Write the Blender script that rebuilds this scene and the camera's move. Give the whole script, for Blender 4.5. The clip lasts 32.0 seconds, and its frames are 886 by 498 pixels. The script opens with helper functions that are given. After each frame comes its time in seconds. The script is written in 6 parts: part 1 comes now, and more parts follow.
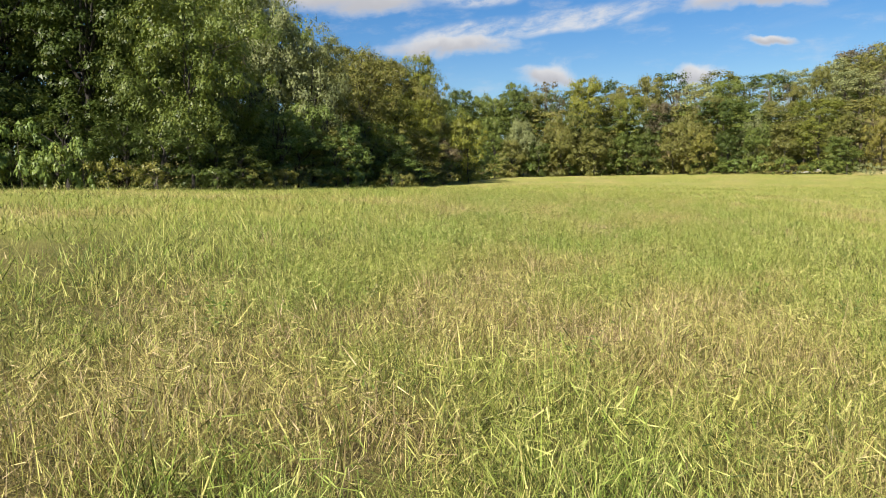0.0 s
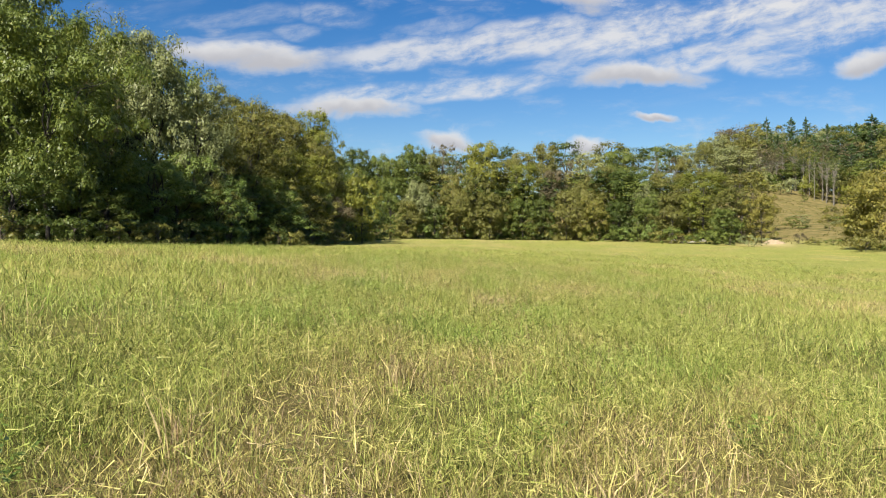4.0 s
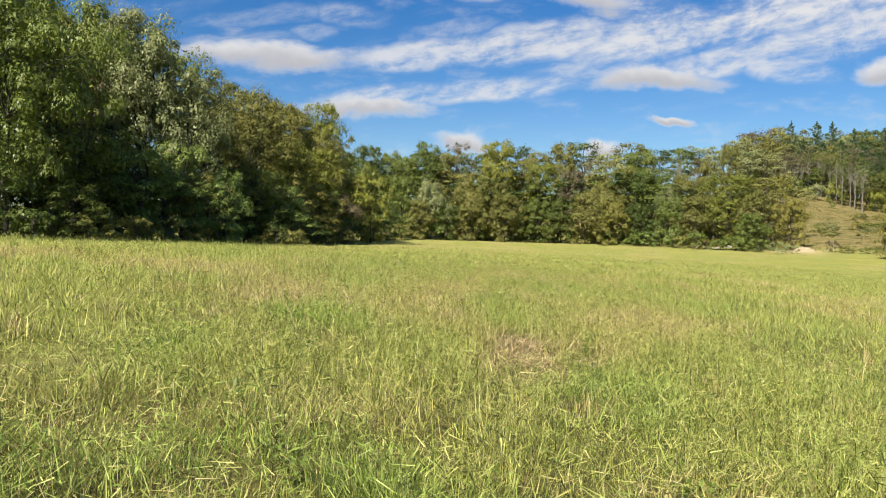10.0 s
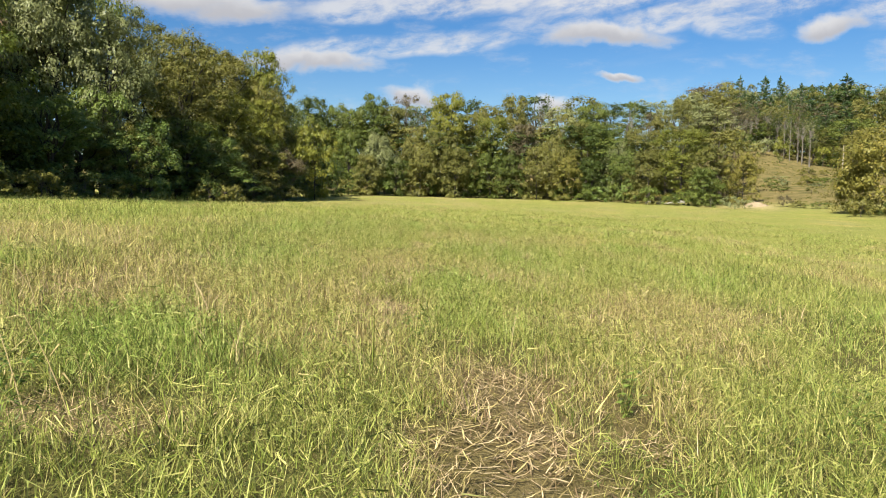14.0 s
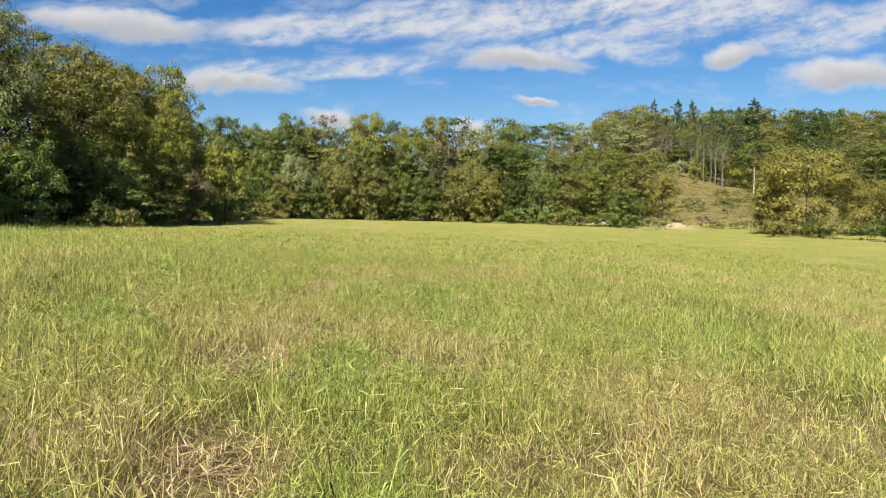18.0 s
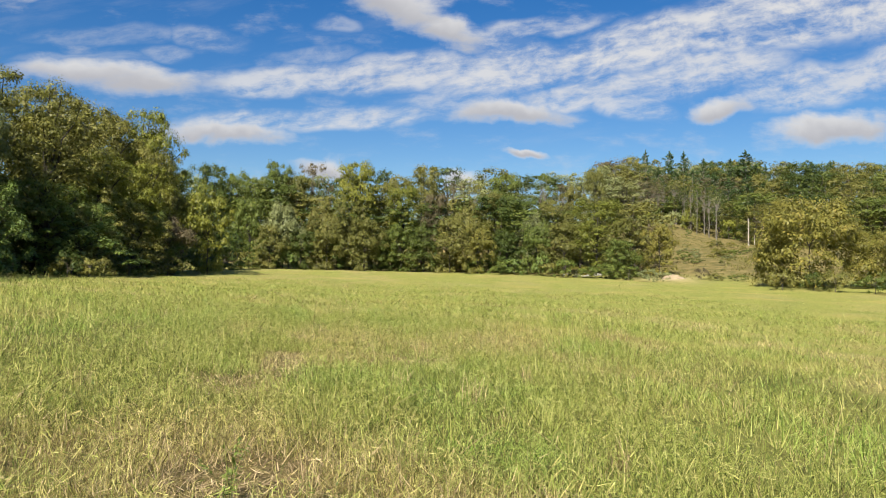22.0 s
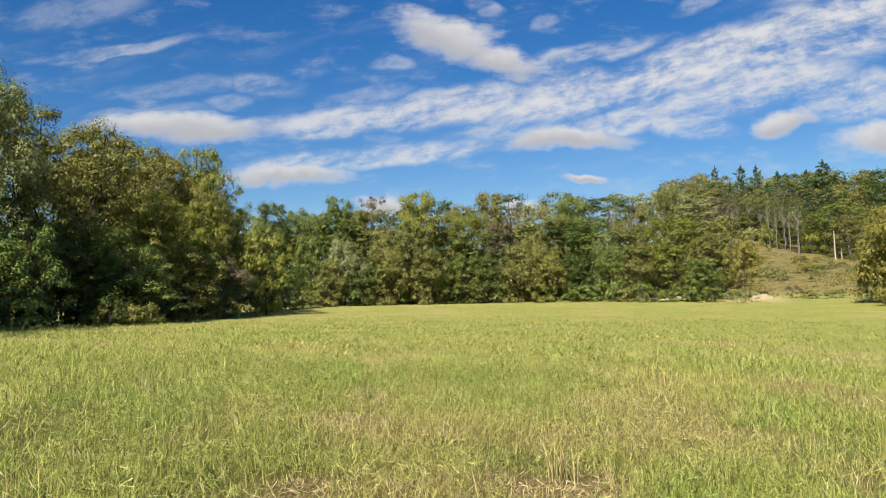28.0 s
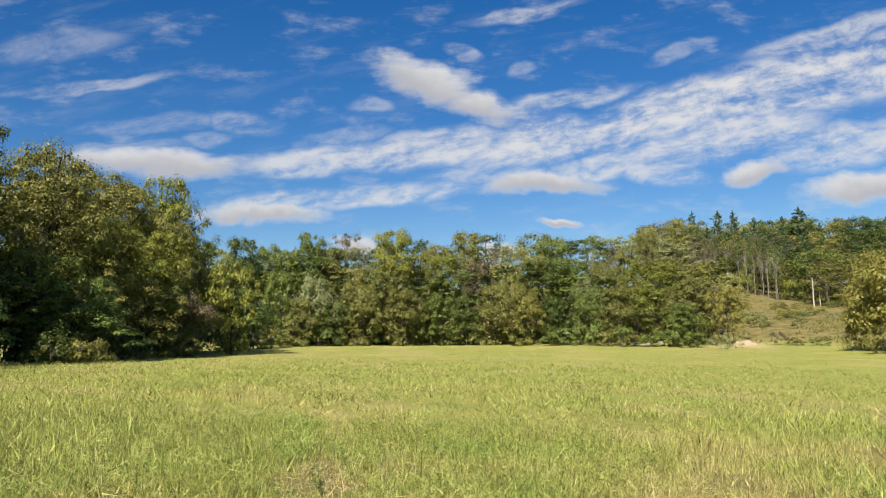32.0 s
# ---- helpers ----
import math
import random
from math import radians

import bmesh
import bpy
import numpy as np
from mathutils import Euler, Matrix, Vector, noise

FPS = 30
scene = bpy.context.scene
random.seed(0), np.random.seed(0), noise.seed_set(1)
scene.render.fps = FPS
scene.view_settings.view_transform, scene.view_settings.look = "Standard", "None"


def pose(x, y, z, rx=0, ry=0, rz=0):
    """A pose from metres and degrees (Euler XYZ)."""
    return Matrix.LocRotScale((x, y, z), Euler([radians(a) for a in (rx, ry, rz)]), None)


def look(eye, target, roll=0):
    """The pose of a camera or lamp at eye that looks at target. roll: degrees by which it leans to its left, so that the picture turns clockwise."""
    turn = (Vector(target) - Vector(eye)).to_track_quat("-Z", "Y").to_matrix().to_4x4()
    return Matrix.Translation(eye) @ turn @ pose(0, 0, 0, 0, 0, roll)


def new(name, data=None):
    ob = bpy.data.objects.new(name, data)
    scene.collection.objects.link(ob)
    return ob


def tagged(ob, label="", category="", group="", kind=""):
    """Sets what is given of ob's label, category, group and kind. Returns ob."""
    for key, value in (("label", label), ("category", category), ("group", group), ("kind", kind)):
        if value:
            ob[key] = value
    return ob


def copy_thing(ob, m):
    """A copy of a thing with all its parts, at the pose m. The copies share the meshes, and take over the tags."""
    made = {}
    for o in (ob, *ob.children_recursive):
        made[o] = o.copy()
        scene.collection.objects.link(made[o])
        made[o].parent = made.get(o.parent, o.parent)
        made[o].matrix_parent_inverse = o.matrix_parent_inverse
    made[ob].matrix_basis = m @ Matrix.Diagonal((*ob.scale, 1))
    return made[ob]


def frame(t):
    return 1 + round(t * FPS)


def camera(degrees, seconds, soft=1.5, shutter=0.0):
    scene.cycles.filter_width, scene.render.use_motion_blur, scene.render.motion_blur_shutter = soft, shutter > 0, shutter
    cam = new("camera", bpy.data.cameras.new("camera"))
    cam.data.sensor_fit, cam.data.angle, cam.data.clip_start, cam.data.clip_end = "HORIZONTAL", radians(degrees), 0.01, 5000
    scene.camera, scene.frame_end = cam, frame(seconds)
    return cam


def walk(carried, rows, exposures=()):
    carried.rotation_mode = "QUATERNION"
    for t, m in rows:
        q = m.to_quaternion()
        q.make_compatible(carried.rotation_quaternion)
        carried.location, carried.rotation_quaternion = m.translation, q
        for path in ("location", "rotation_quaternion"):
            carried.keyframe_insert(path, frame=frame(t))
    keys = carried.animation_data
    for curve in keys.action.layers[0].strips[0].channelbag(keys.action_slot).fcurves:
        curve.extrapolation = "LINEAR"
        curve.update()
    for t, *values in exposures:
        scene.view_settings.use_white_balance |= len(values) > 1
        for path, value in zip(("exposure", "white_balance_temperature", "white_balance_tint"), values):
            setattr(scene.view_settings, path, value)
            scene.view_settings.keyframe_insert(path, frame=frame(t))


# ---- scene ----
cam = camera(57.90, 32.0, 1.05)
PATH = [
    (0, pose(0.065, 0.001, 1.432, 85.190, 1.827, 10.324)),
    (0.5, pose(0.070, 0.221, 1.434, 85.299, 1.152, 7.273)),
    (1, pose(0.131, 0.611, 1.481, 85.461, 0.484, 3.663)),
    (1.5, pose(0.108, 1.018, 1.471, 85.924, 0.255, 1.387)),
    (2, pose(0.137, 1.487, 1.470, 87.303, 0.461, -0.007)),
    (2.5, pose(0.155, 1.939, 1.471, 88.270, 0.645, 0.654)),
    (3, pose(0.102, 2.428, 1.452, 88.727, 0.512, 1.890)),
    (3.5, pose(0.075, 2.962, 1.418, 88.998, 0.272, 3.078)),
    (5.5, pose(0.045, 4.934, 1.366, 90.802, -0.505, 1.802)),
    (6, pose(0.067, 5.395, 1.367, 90.890, -0.544, 1.264)),
    (6.5, pose(0.117, 5.907, 1.372, 90.826, -0.751, 1.712)),
    (7, pose(0.095, 6.466, 1.378, 90.797, -0.881, 3.000)),
    (7.5, pose(0.060, 7.056, 1.388, 90.780, -0.782, 4.664)),
    (8, pose(0.013, 7.556, 1.390, 90.964, -0.506, 5.915)),
    (8.5, pose(-0.066, 8.066, 1.422, 91.018, -0.067, 6.072)),
    (9, pose(-0.099, 8.604, 1.453, 90.720, 0.234, 5.598)),
    (9.5, pose(-0.127, 9.108, 1.443, 90.173, -0.043, 4.613)),
    (10, pose(-0.082, 9.624, 1.421, 89.500, -0.792, 3.986)),
    (10.5, pose(-0.091, 10.175, 1.425, 89.158, -1.376, 4.003)),
    (11, pose(-0.089, 10.716, 1.434, 89.115, -1.576, 3.968)),
    (11.5, pose(-0.074, 11.339, 1.443, 89.183, -1.508, 3.952)),
    (12, pose(-0.093, 11.886, 1.420, 89.050, -1.426, 3.432)),
    (12.5, pose(-0.091, 12.403, 1.423, 88.479, -1.187, 2.713)),
    (13, pose(-0.139, 12.861, 1.413, 87.668, -1.101, 2.079)),
    (13.5, pose(-0.151, 13.398, 1.429, 86.878, -0.802, 1.209)),
    (14, pose(-0.155, 13.932, 1.445, 86.386, -0.606, 0.399)),
    (14.5, pose(-0.184, 14.432, 1.448, 86.343, -0.230, -0.671)),
    (16.5, pose(-0.099, 16.395, 1.551, 87.950, -0.439, -4.066)),
    (17, pose(-0.032, 16.988, 1.570, 88.296, -0.584, -4.483)),
    (17.5, pose(0.062, 17.535, 1.541, 88.223, -0.443, -4.844)),
    (18, pose(0.068, 18.009, 1.516, 88.002, -0.225, -5.242)),
    (18.5, pose(0.086, 18.523, 1.519, 87.724, -0.027, -6.112)),
    (19, pose(0.121, 19.013, 1.546, 87.681, -0.029, -6.770)),
    (19.5, pose(0.148, 19.514, 1.546, 88.234, -0.120, -7.410)),
    (20, pose(0.250, 20.039, 1.519, 88.761, -0.447, -5.622)),
    (20.5, pose(0.234, 20.514, 1.514, 88.968, -1.194, -1.518)),
    (21, pose(0.206, 20.966, 1.527, 89.652, -1.147, -1.011)),
    (21.5, pose(0.219, 21.459, 1.540, 90.516, -0.741, -3.332)),
    (22, pose(0.234, 21.955, 1.550, 91.634, -0.449, -5.956)),
    (22.5, pose(0.330, 22.386, 1.542, 92.322, -0.189, -7.744)),
    (23, pose(0.388, 22.820, 1.537, 92.249, -0.431, -8.032)),
    (23.5, pose(0.446, 23.317, 1.544, 91.810, -0.573, -7.852)),
    (24, pose(0.516, 23.849, 1.568, 91.475, -0.208, -7.761)),
    (24.5, pose(0.514, 24.368, 1.602, 93.029, 1.177, -6.929)),
    (25, pose(0.532, 24.789, 1.536, 93.415, 2.324, -4.753)),
    (25.5, pose(0.484, 25.241, 1.504, 92.980, 2.714, -2.288)),
    (27.5, pose(0.231, 27.590, 1.609, 95.170, 2.882, -0.336)),
    (28, pose(0.154, 28.034, 1.612, 93.932, 2.054, -1.369)),
    (28.5, pose(0.124, 28.514, 1.629, 93.365, 1.656, -3.927)),
    (29, pose(0.116, 29.015, 1.617, 93.170, 1.347, -6.313)),
    (29.5, pose(0.128, 29.584, 1.596, 93.310, 1.022, -8.249)),
    (30, pose(0.198, 30.099, 1.569, 93.563, 0.736, -9.365)),
    (30.5, pose(0.211, 30.560, 1.564, 94.111, 0.341, -8.927)),
    (31, pose(0.219, 31.036, 1.556, 94.871, 0.363, -7.503)),
    (31.5, pose(0.211, 31.543, 1.547, 95.803, 0.674, -5.197)),
    (32, pose(0.072, 32.021, 1.573, 96.848, 1.188, -3.242)),
]
walk(cam, PATH, ((0, 1.06), (6, 1.04), (12, 1.07), (18, 1.02), (24, 0.96), (32, 0.97)))

SKY_STRENGTH, SKY_VALUE, SKY_SATURATION, CLOUD = 0.055, 0.98, 1.42, 7.0

# ---- world, sun, exposure ----
SUN_DIR = Vector((-0.33, -0.66, 0.68)).normalized()
sun = new("sun", bpy.data.lights.new("sun", "SUN"))
sun.data.energy, sun.data.angle, sun.data.color = 5.0, radians(0.53), (1.0, 0.935, 0.825)
sun.matrix_world = look(SUN_DIR * 60, (0, 0, 0))

world = bpy.data.worlds.new("sky")
scene.world = world
world.use_nodes = True
wt = world.node_tree
wt.nodes.clear()


def shape_node(n, operation=None, use_clamp=False, interpolation_type=None, vector_type=None, blend_type=None, attribute_name=None):
    """Set the modes of a new node."""
    if operation:
        n.operation = operation
    if use_clamp:
        n.use_clamp = True
    if interpolation_type:
        n.interpolation_type = interpolation_type
    if vector_type:
        n.vector_type = vector_type
    if blend_type:
        n.blend_type = blend_type
    if attribute_name:
        n.attribute_name = attribute_name
    return n


def wn(kind, **values):
    return shape_node(wt.nodes.new(kind), **values)


def feed(sock, value):
    """Link a socket, or set a plain value."""
    if isinstance(value, bpy.types.NodeSocket):
        sock.id_data.links.new(value, sock)
    else:
        sock.default_value = value


def wmath(op, a, b=0.0, clamp=False):
    n = wn("ShaderNodeMath", operation=op, use_clamp=clamp)
    feed(n.inputs[0], a)
    feed(n.inputs[1], b)
    return n.outputs[0]


def wramp(value, lo, hi, a=0.0, b=1.0):
    n = wn("ShaderNodeMapRange", interpolation_type="SMOOTHSTEP")
    for sock, v in zip(n.inputs[:5], (value, lo, hi, a, b)):
        feed(sock, v)
    return n.outputs[0]


sky = wn("ShaderNodeTexSky")
sky.sky_type, sky.sun_disc = "NISHITA", False
sky.sun_elevation = math.asin(SUN_DIR.z)
sky.sun_rotation = math.atan2(SUN_DIR.x, SUN_DIR.y)
sky.altitude, sky.air_density, sky.dust_density, sky.ozone_density = 200, 1.0, 0.4, 2.5

coord = wn("ShaderNodeTexCoord").outputs["Generated"]
split = wn("ShaderNodeSeparateXYZ")
feed(split.inputs[0], coord)
ahead = wmath("MAXIMUM", split.outputs[1], 0.05)
flat = wn("ShaderNodeCombineXYZ")
feed(flat.inputs[0], wmath("DIVIDE", split.outputs[0], ahead))
feed(flat.inputs[1], wmath("DIVIDE", split.outputs[2], ahead))


def wnoise(vector, scale, detail, rough=0.55, stretch=(1, 1, 1), turn=0.0):
    lay = wn("ShaderNodeMapping")
    feed(lay.inputs["Vector"], vector)
    lay.inputs["Rotation"].default_value = (0, 0, -turn)
    m = wn("ShaderNodeMapping")
    feed(m.inputs["Vector"], lay.outputs[0])
    m.inputs["Scale"].default_value = stretch
    n = wn("ShaderNodeTexNoise")
    feed(n.inputs["Vector"], m.outputs[0])
    n.inputs["Scale"].default_value, n.inputs["Detail"].default_value, n.inputs["Roughness"].default_value = scale, detail, rough
    return n


def wvec(op, a, b):
    n = wn("ShaderNodeVectorMath", operation=op)
    feed(n.inputs[0], a)
    feed(n.inputs[1], b)
    return n.outputs[0]


def warp(vector, scale, amount):
    n = wnoise(vector, scale, 4)
    off = wvec("SUBTRACT", n.outputs["Color"], (0.5, 0.5, 0.5))
    return wvec("ADD", vector, wvec("MULTIPLY", off, (amount, amount * 0.6, 0)))


ragged = warp(warp(flat.outputs[0], 7.0, 0.1), 30.0, 0.03)
soft_uv = warp(flat.outputs[0], 7.0, 0.08)
lumps = wnoise(flat.outputs[0], 18.0, 7, 0.62, (0.7, 1.8, 1)).outputs["Fac"]
mottle = wnoise(soft_uv, 62.0, 5, 0.62, (0.6, 1.2, 1), 0.2).outputs["Fac"]
streak = wnoise(flat.outputs[0], 13.0, 6, 0.62, (0.4, 2.0, 1), 0.2).outputs["Fac"]


def cloud(vector, x, y, rx, ry, turn=0.0):
    """How deep a direction lies in an oval cloud: 1 in the middle, 0 at its rim; and its height in the oval."""
    m = wn("ShaderNodeMapping", vector_type="TEXTURE")
    feed(m.inputs["Vector"], vector)
    m.inputs["Location"].default_value = (x, y, 0)
    m.inputs["Rotation"].default_value = (0, 0, radians(turn))
    m.inputs["Scale"].default_value = (rx, ry, 1)
    n = wn("ShaderNodeVectorMath", operation="LENGTH")
    feed(n.inputs[0], m.outputs[0])
    s = wn("ShaderNodeSeparateXYZ")
    feed(s.inputs[0], m.outputs[0])
    return wmath("SUBTRACT", 1.0, n.outputs["Value"], True), s.outputs[1]


PUFFS = (
    (0.039, 0.340, 0.099, 0.037, -17),
    (0.108, 0.309, 0.080, 0.028, -14),
    (-0.302, 0.231, 0.160, 0.028, -3),
    (-0.169, 0.164, 0.114, 0.016, -2),
    (0.181, 0.204, 0.135, 0.020, 0),
    (0.464, 0.210, 0.063, 0.021, 8),
    (0.615, 0.195, 0.125, 0.029, 12),
    (0.205, 0.147, 0.038, 0.007, 0),
    (0.133, 0.115, 0.040, 0.013, 0),
    (-0.050, 0.124, 0.044, 0.016, 0),
    (0.64, 0.199, 0.099, 0.030, 8),
)
VEILS = (
    (0.177, 0.292, 0.076, 0.026, -4, 0.9),
    (-0.036, 0.303, 0.039, 0.012, 3, 0.4),
    (-0.191, 0.287, 0.061, 0.021, -6, 0.45),
    (-0.237, 0.264, 0.036, 0.014, 0, 0.4),
    (-0.099, 0.235, 0.133, 0.026, 8, 0.85),
    (0.044, 0.251, 0.132, 0.030, 10, 0.9),
    (0.191, 0.259, 0.145, 0.037, 12, 0.95),
    (0.348, 0.292, 0.165, 0.044, 14, 1),
    (0.526, 0.333, 0.198, 0.051, 14, 1),
    (0.660, 0.364, 0.156, 0.049, 12, 0.95),
    (-0.141, 0.179, 0.119, 0.019, 6, 0.85),
    (-0.014, 0.190, 0.132, 0.021, 6, 0.85),
    (0.116, 0.222, 0.094, 0.019, 8, 0.6),
    (0.293, 0.232, 0.135, 0.026, 10, 0.85),
    (0.444, 0.261, 0.158, 0.035, 12, 0.9),
    (0.604, 0.256, 0.159, 0.040, 14, 0.85),
    (0.344, 0.217, 0.069, 0.023, -10, 0.8),
    (-0.385, 0.337, 0.134, 0.011, 6, 0.5),
    (-0.418, 0.394, 0.100, 0.016, 8, 0.3),
    (0.174, 0.434, 0.104, 0.012, 8, 0.6),
    (0.376, 0.378, 0.066, 0.014, 20, 0.4),
    (0.593, 0.404, 0.157, 0.021, 16, 0.7),
    (-0.303, 0.285, 0.119, 0.016, 4, 0.3),
    (-0.330, 0.253, 0.103, 0.011, 4, 0.3),
    (0.090, 0.380, 0.028, 0.014, -25, 0.5),
    (0.172, 0.358, 0.027, 0.013, 20, 0.4),
    (0.230, 0.319, 0.098, 0.018, 8, 0.7),
    (-0.056, 0.268, 0.070, 0.012, 6, 0.4),
    (0.781, 0.384, 0.226, 0.067, 12, 0.95),
    (0.772, 0.302, 0.183, 0.042, 12, 0.8),
    (-0.425, 0.388, 0.106, 0.023, 10, 0.3),
)

puff_mass, puff_low = 0.0, 0.0
for row in PUFFS:
    depth, level = cloud(ragged, *row)
    dense = wramp(wmath("ADD", depth, wmath("MULTIPLY", wmath("SUBTRACT", lumps, 0.5), 1.25)), 0.0, 0.72)
    low = wmath("MULTIPLY", wramp(level, 0.75, -0.45), dense)
    puff_mass, puff_low = wmath("MAXIMUM", puff_mass, dense), wmath("MAXIMUM", puff_low, low)
veil = 0.0
for *row, dense in VEILS:
    depth, level = cloud(soft_uv, *row)
    veil = wmath("MAXIMUM", veil, wmath("MULTIPLY", wramp(depth, 0.0, 0.5), dense))
broken = wmath("ADD", wmath("MULTIPLY", mottle, 0.5), wmath("MULTIPLY", streak, 0.8))
veil = wmath("MULTIPLY", veil, wramp(broken, 0.48, 0.8, 0.1, 0.98))
# thin high cloud over the rest of the sky
up = wmath("MAXIMUM", split.outputs[2], 0.06)
over = wn("ShaderNodeCombineXYZ")
feed(over.inputs[0], wmath("DIVIDE", split.outputs[0], up))
feed(over.inputs[1], wmath("DIVIDE", split.outputs[1], up))
behind = wramp(split.outputs[1], 0.45, 0.1)
rest = wmath("MULTIPLY", wramp(wnoise(over.outputs[0], 1.6, 6, 0.6, (0.6, 1.6, 1), 0.5).outputs["Fac"], 0.5, 0.75), behind)
thin = wmath("MULTIPLY", wramp(streak, 0.5, 0.85), 0.18)
thin = wmath("MULTIPLY", thin, wramp(split.outputs[2], 0.05, 0.25))
cover = wmath("MAXIMUM", wmath("MAXIMUM", veil, puff_mass), wmath("MAXIMUM", wmath("MULTIPLY", rest, 0.6), thin))
cover = wmath("MULTIPLY", cover, wramp(split.outputs[2], 0.0, 0.04))

blue = wn("ShaderNodeHueSaturation")
feed(blue.inputs["Color"], sky.outputs[0])
blue.inputs["Hue"].default_value = 0.509
blue.inputs["Saturation"].default_value, blue.inputs["Value"].default_value = SKY_SATURATION, SKY_VALUE
white = wn("ShaderNodeMixRGB")
feed(white.inputs[0], wmath("MULTIPLY", puff_low, 0.8))
white.inputs[1].default_value = (CLOUD * 1.0, CLOUD * 0.995, CLOUD * 1.0, 1)
white.inputs[2].default_value = (CLOUD * 0.57, CLOUD * 0.57, CLOUD * 0.62, 1)
mixed = wn("ShaderNodeMixRGB")
feed(mixed.inputs[0], wmath("MULTIPLY", cover, 0.97))
feed(mixed.inputs[1], blue.outputs[0])
feed(mixed.inputs[2], white.outputs[0])
back = wn("ShaderNodeBackground")
feed(back.inputs[0], mixed.outputs[0])
back.inputs[1].default_value = SKY_STRENGTH
feed(wn("ShaderNodeOutputWorld").inputs[0], back.outputs[0])

# ---- materials ----


def material(name):
    mat = bpy.data.materials.new(name)
    mat.use_nodes = True
    mat.node_tree.nodes.clear()
    return mat, mat.node_tree


def node(tree, kind, **values):
    return shape_node(tree.nodes.new(kind), **values)


def texture(tree, scale, detail=4, rough=0.55, kind="Object"):
    n = node(tree, "ShaderNodeTexNoise")
    c = node(tree, "ShaderNodeTexCoord")
    tree.links.new(c.outputs[kind], n.inputs["Vector"])
    n.inputs["Scale"].default_value, n.inputs["Detail"].default_value, n.inputs["Roughness"].default_value = scale, detail, rough
    return n.outputs["Fac"]


def mix(tree, fac, a, b, mode="MIX"):
    n = node(tree, "ShaderNodeMixRGB", blend_type=mode)
    for sock, v in zip(n.inputs, (fac, a, b)):
        feed(sock, (*v, 1) if isinstance(v, tuple) and len(v) == 3 else v)
    return n.outputs[0]


def spread(tree, value, lo, hi, a=0.0, b=1.0):
    n = node(tree, "ShaderNodeMapRange")
    for sock, v in zip(n.inputs[:5], (value, lo, hi, a, b)):
        feed(sock, v)
    return n.outputs[0]


def leafy(name, dark, light, accent, share=0.12, through_light=0.2, gloss=0.4):
    """Foliage: each leaf between two greens, some of the accent colour, light passing through."""
    mat, t = material(name)
    geo = node(t, "ShaderNodeNewGeometry")
    info = node(t, "ShaderNodeObjectInfo")
    each = geo.outputs["Random Per Island"]
    patch = texture(t, 0.35, 3)
    base = mix(t, spread(t, each, 0, 1, 0.2, 0.78), dark, light)
    base = mix(t, spread(t, patch, 0.4, 0.75, 0, 0.55), base, light)
    n = node(t, "ShaderNodeMath", operation="GREATER_THAN")
    feed(n.inputs[0], spread(t, texture(t, 1.3, 2), 0.2, 0.8))
    n.inputs[1].default_value = 1 - share - 0.25
    m = node(t, "ShaderNodeMath", operation="MULTIPLY")
    feed(m.inputs[0], n.outputs[0])
    feed(m.inputs[1], spread(t, each, 0.3, 0.9, 0, 0.9))
    base = mix(t, m.outputs[0], base, accent)
    hue = node(t, "ShaderNodeHueSaturation")
    feed(hue.inputs["Hue"], spread(t, info.outputs["Random"], 0, 1, 0.49, 0.506))
    feed(hue.inputs["Value"], spread(t, info.outputs["Random"], 0, 1, 1.15, 0.85))
    feed(hue.inputs["Color"], base)
    bsdf = node(t, "ShaderNodeBsdfPrincipled")
    feed(bsdf.inputs["Base Color"], hue.outputs[0])
    bsdf.inputs["Roughness"].default_value = gloss
    bsdf.inputs["Specular IOR Level"].default_value = 0.18
    thru = node(t, "ShaderNodeBsdfTranslucent")
    feed(thru.inputs[0], mix(t, 1.0, hue.outputs[0], (1.1, 1.15, 0.55), "MULTIPLY"))
    both = node(t, "ShaderNodeMixShader")
    both.inputs[0].default_value = through_light
    feed(both.inputs[1], bsdf.outputs[0])
    feed(both.inputs[2], thru.outputs[0])
    feed(node(t, "ShaderNodeOutputMaterial").inputs[0], both.outputs[0])
    return mat


# LEAF_DARK also puts shade into the colour of trees in the near wood
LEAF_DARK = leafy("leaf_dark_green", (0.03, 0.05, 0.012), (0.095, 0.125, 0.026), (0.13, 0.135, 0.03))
LEAF_GREEN = leafy("leaf_green", (0.034, 0.056, 0.013), (0.175, 0.215, 0.044), (0.2, 0.2, 0.04))
LEAF_OLIVE = leafy("leaf_olive", (0.046, 0.052, 0.014), (0.235, 0.23, 0.055), (0.24, 0.2, 0.055))
LEAF_GREY = leafy("leaf_grey_green", (0.065, 0.08, 0.03), (0.34, 0.36, 0.15), (0.26, 0.26, 0.1))
LEAF_YELLOW = leafy("leaf_yellow_green", (0.06, 0.075, 0.014), (0.235, 0.25, 0.04), (0.27, 0.25, 0.04), 0.15)
LEAF_BROWN = leafy("leaf_brownish", (0.07, 0.06, 0.03), (0.17, 0.145, 0.075), (0.19, 0.13, 0.075), 0.2)
LEAF_BUSH = leafy("leaf_bush", (0.075, 0.08, 0.017), (0.25, 0.235, 0.048), (0.29, 0.235, 0.052), 0.15)
LEAF_VINE = leafy("leaf_vine", (0.055, 0.09, 0.02), (0.19, 0.255, 0.06), (0.24, 0.265, 0.06))
LEAF_WEED = leafy("leaf_weed", (0.05, 0.085, 0.016), (0.2, 0.27, 0.055), (0.24, 0.28, 0.06))
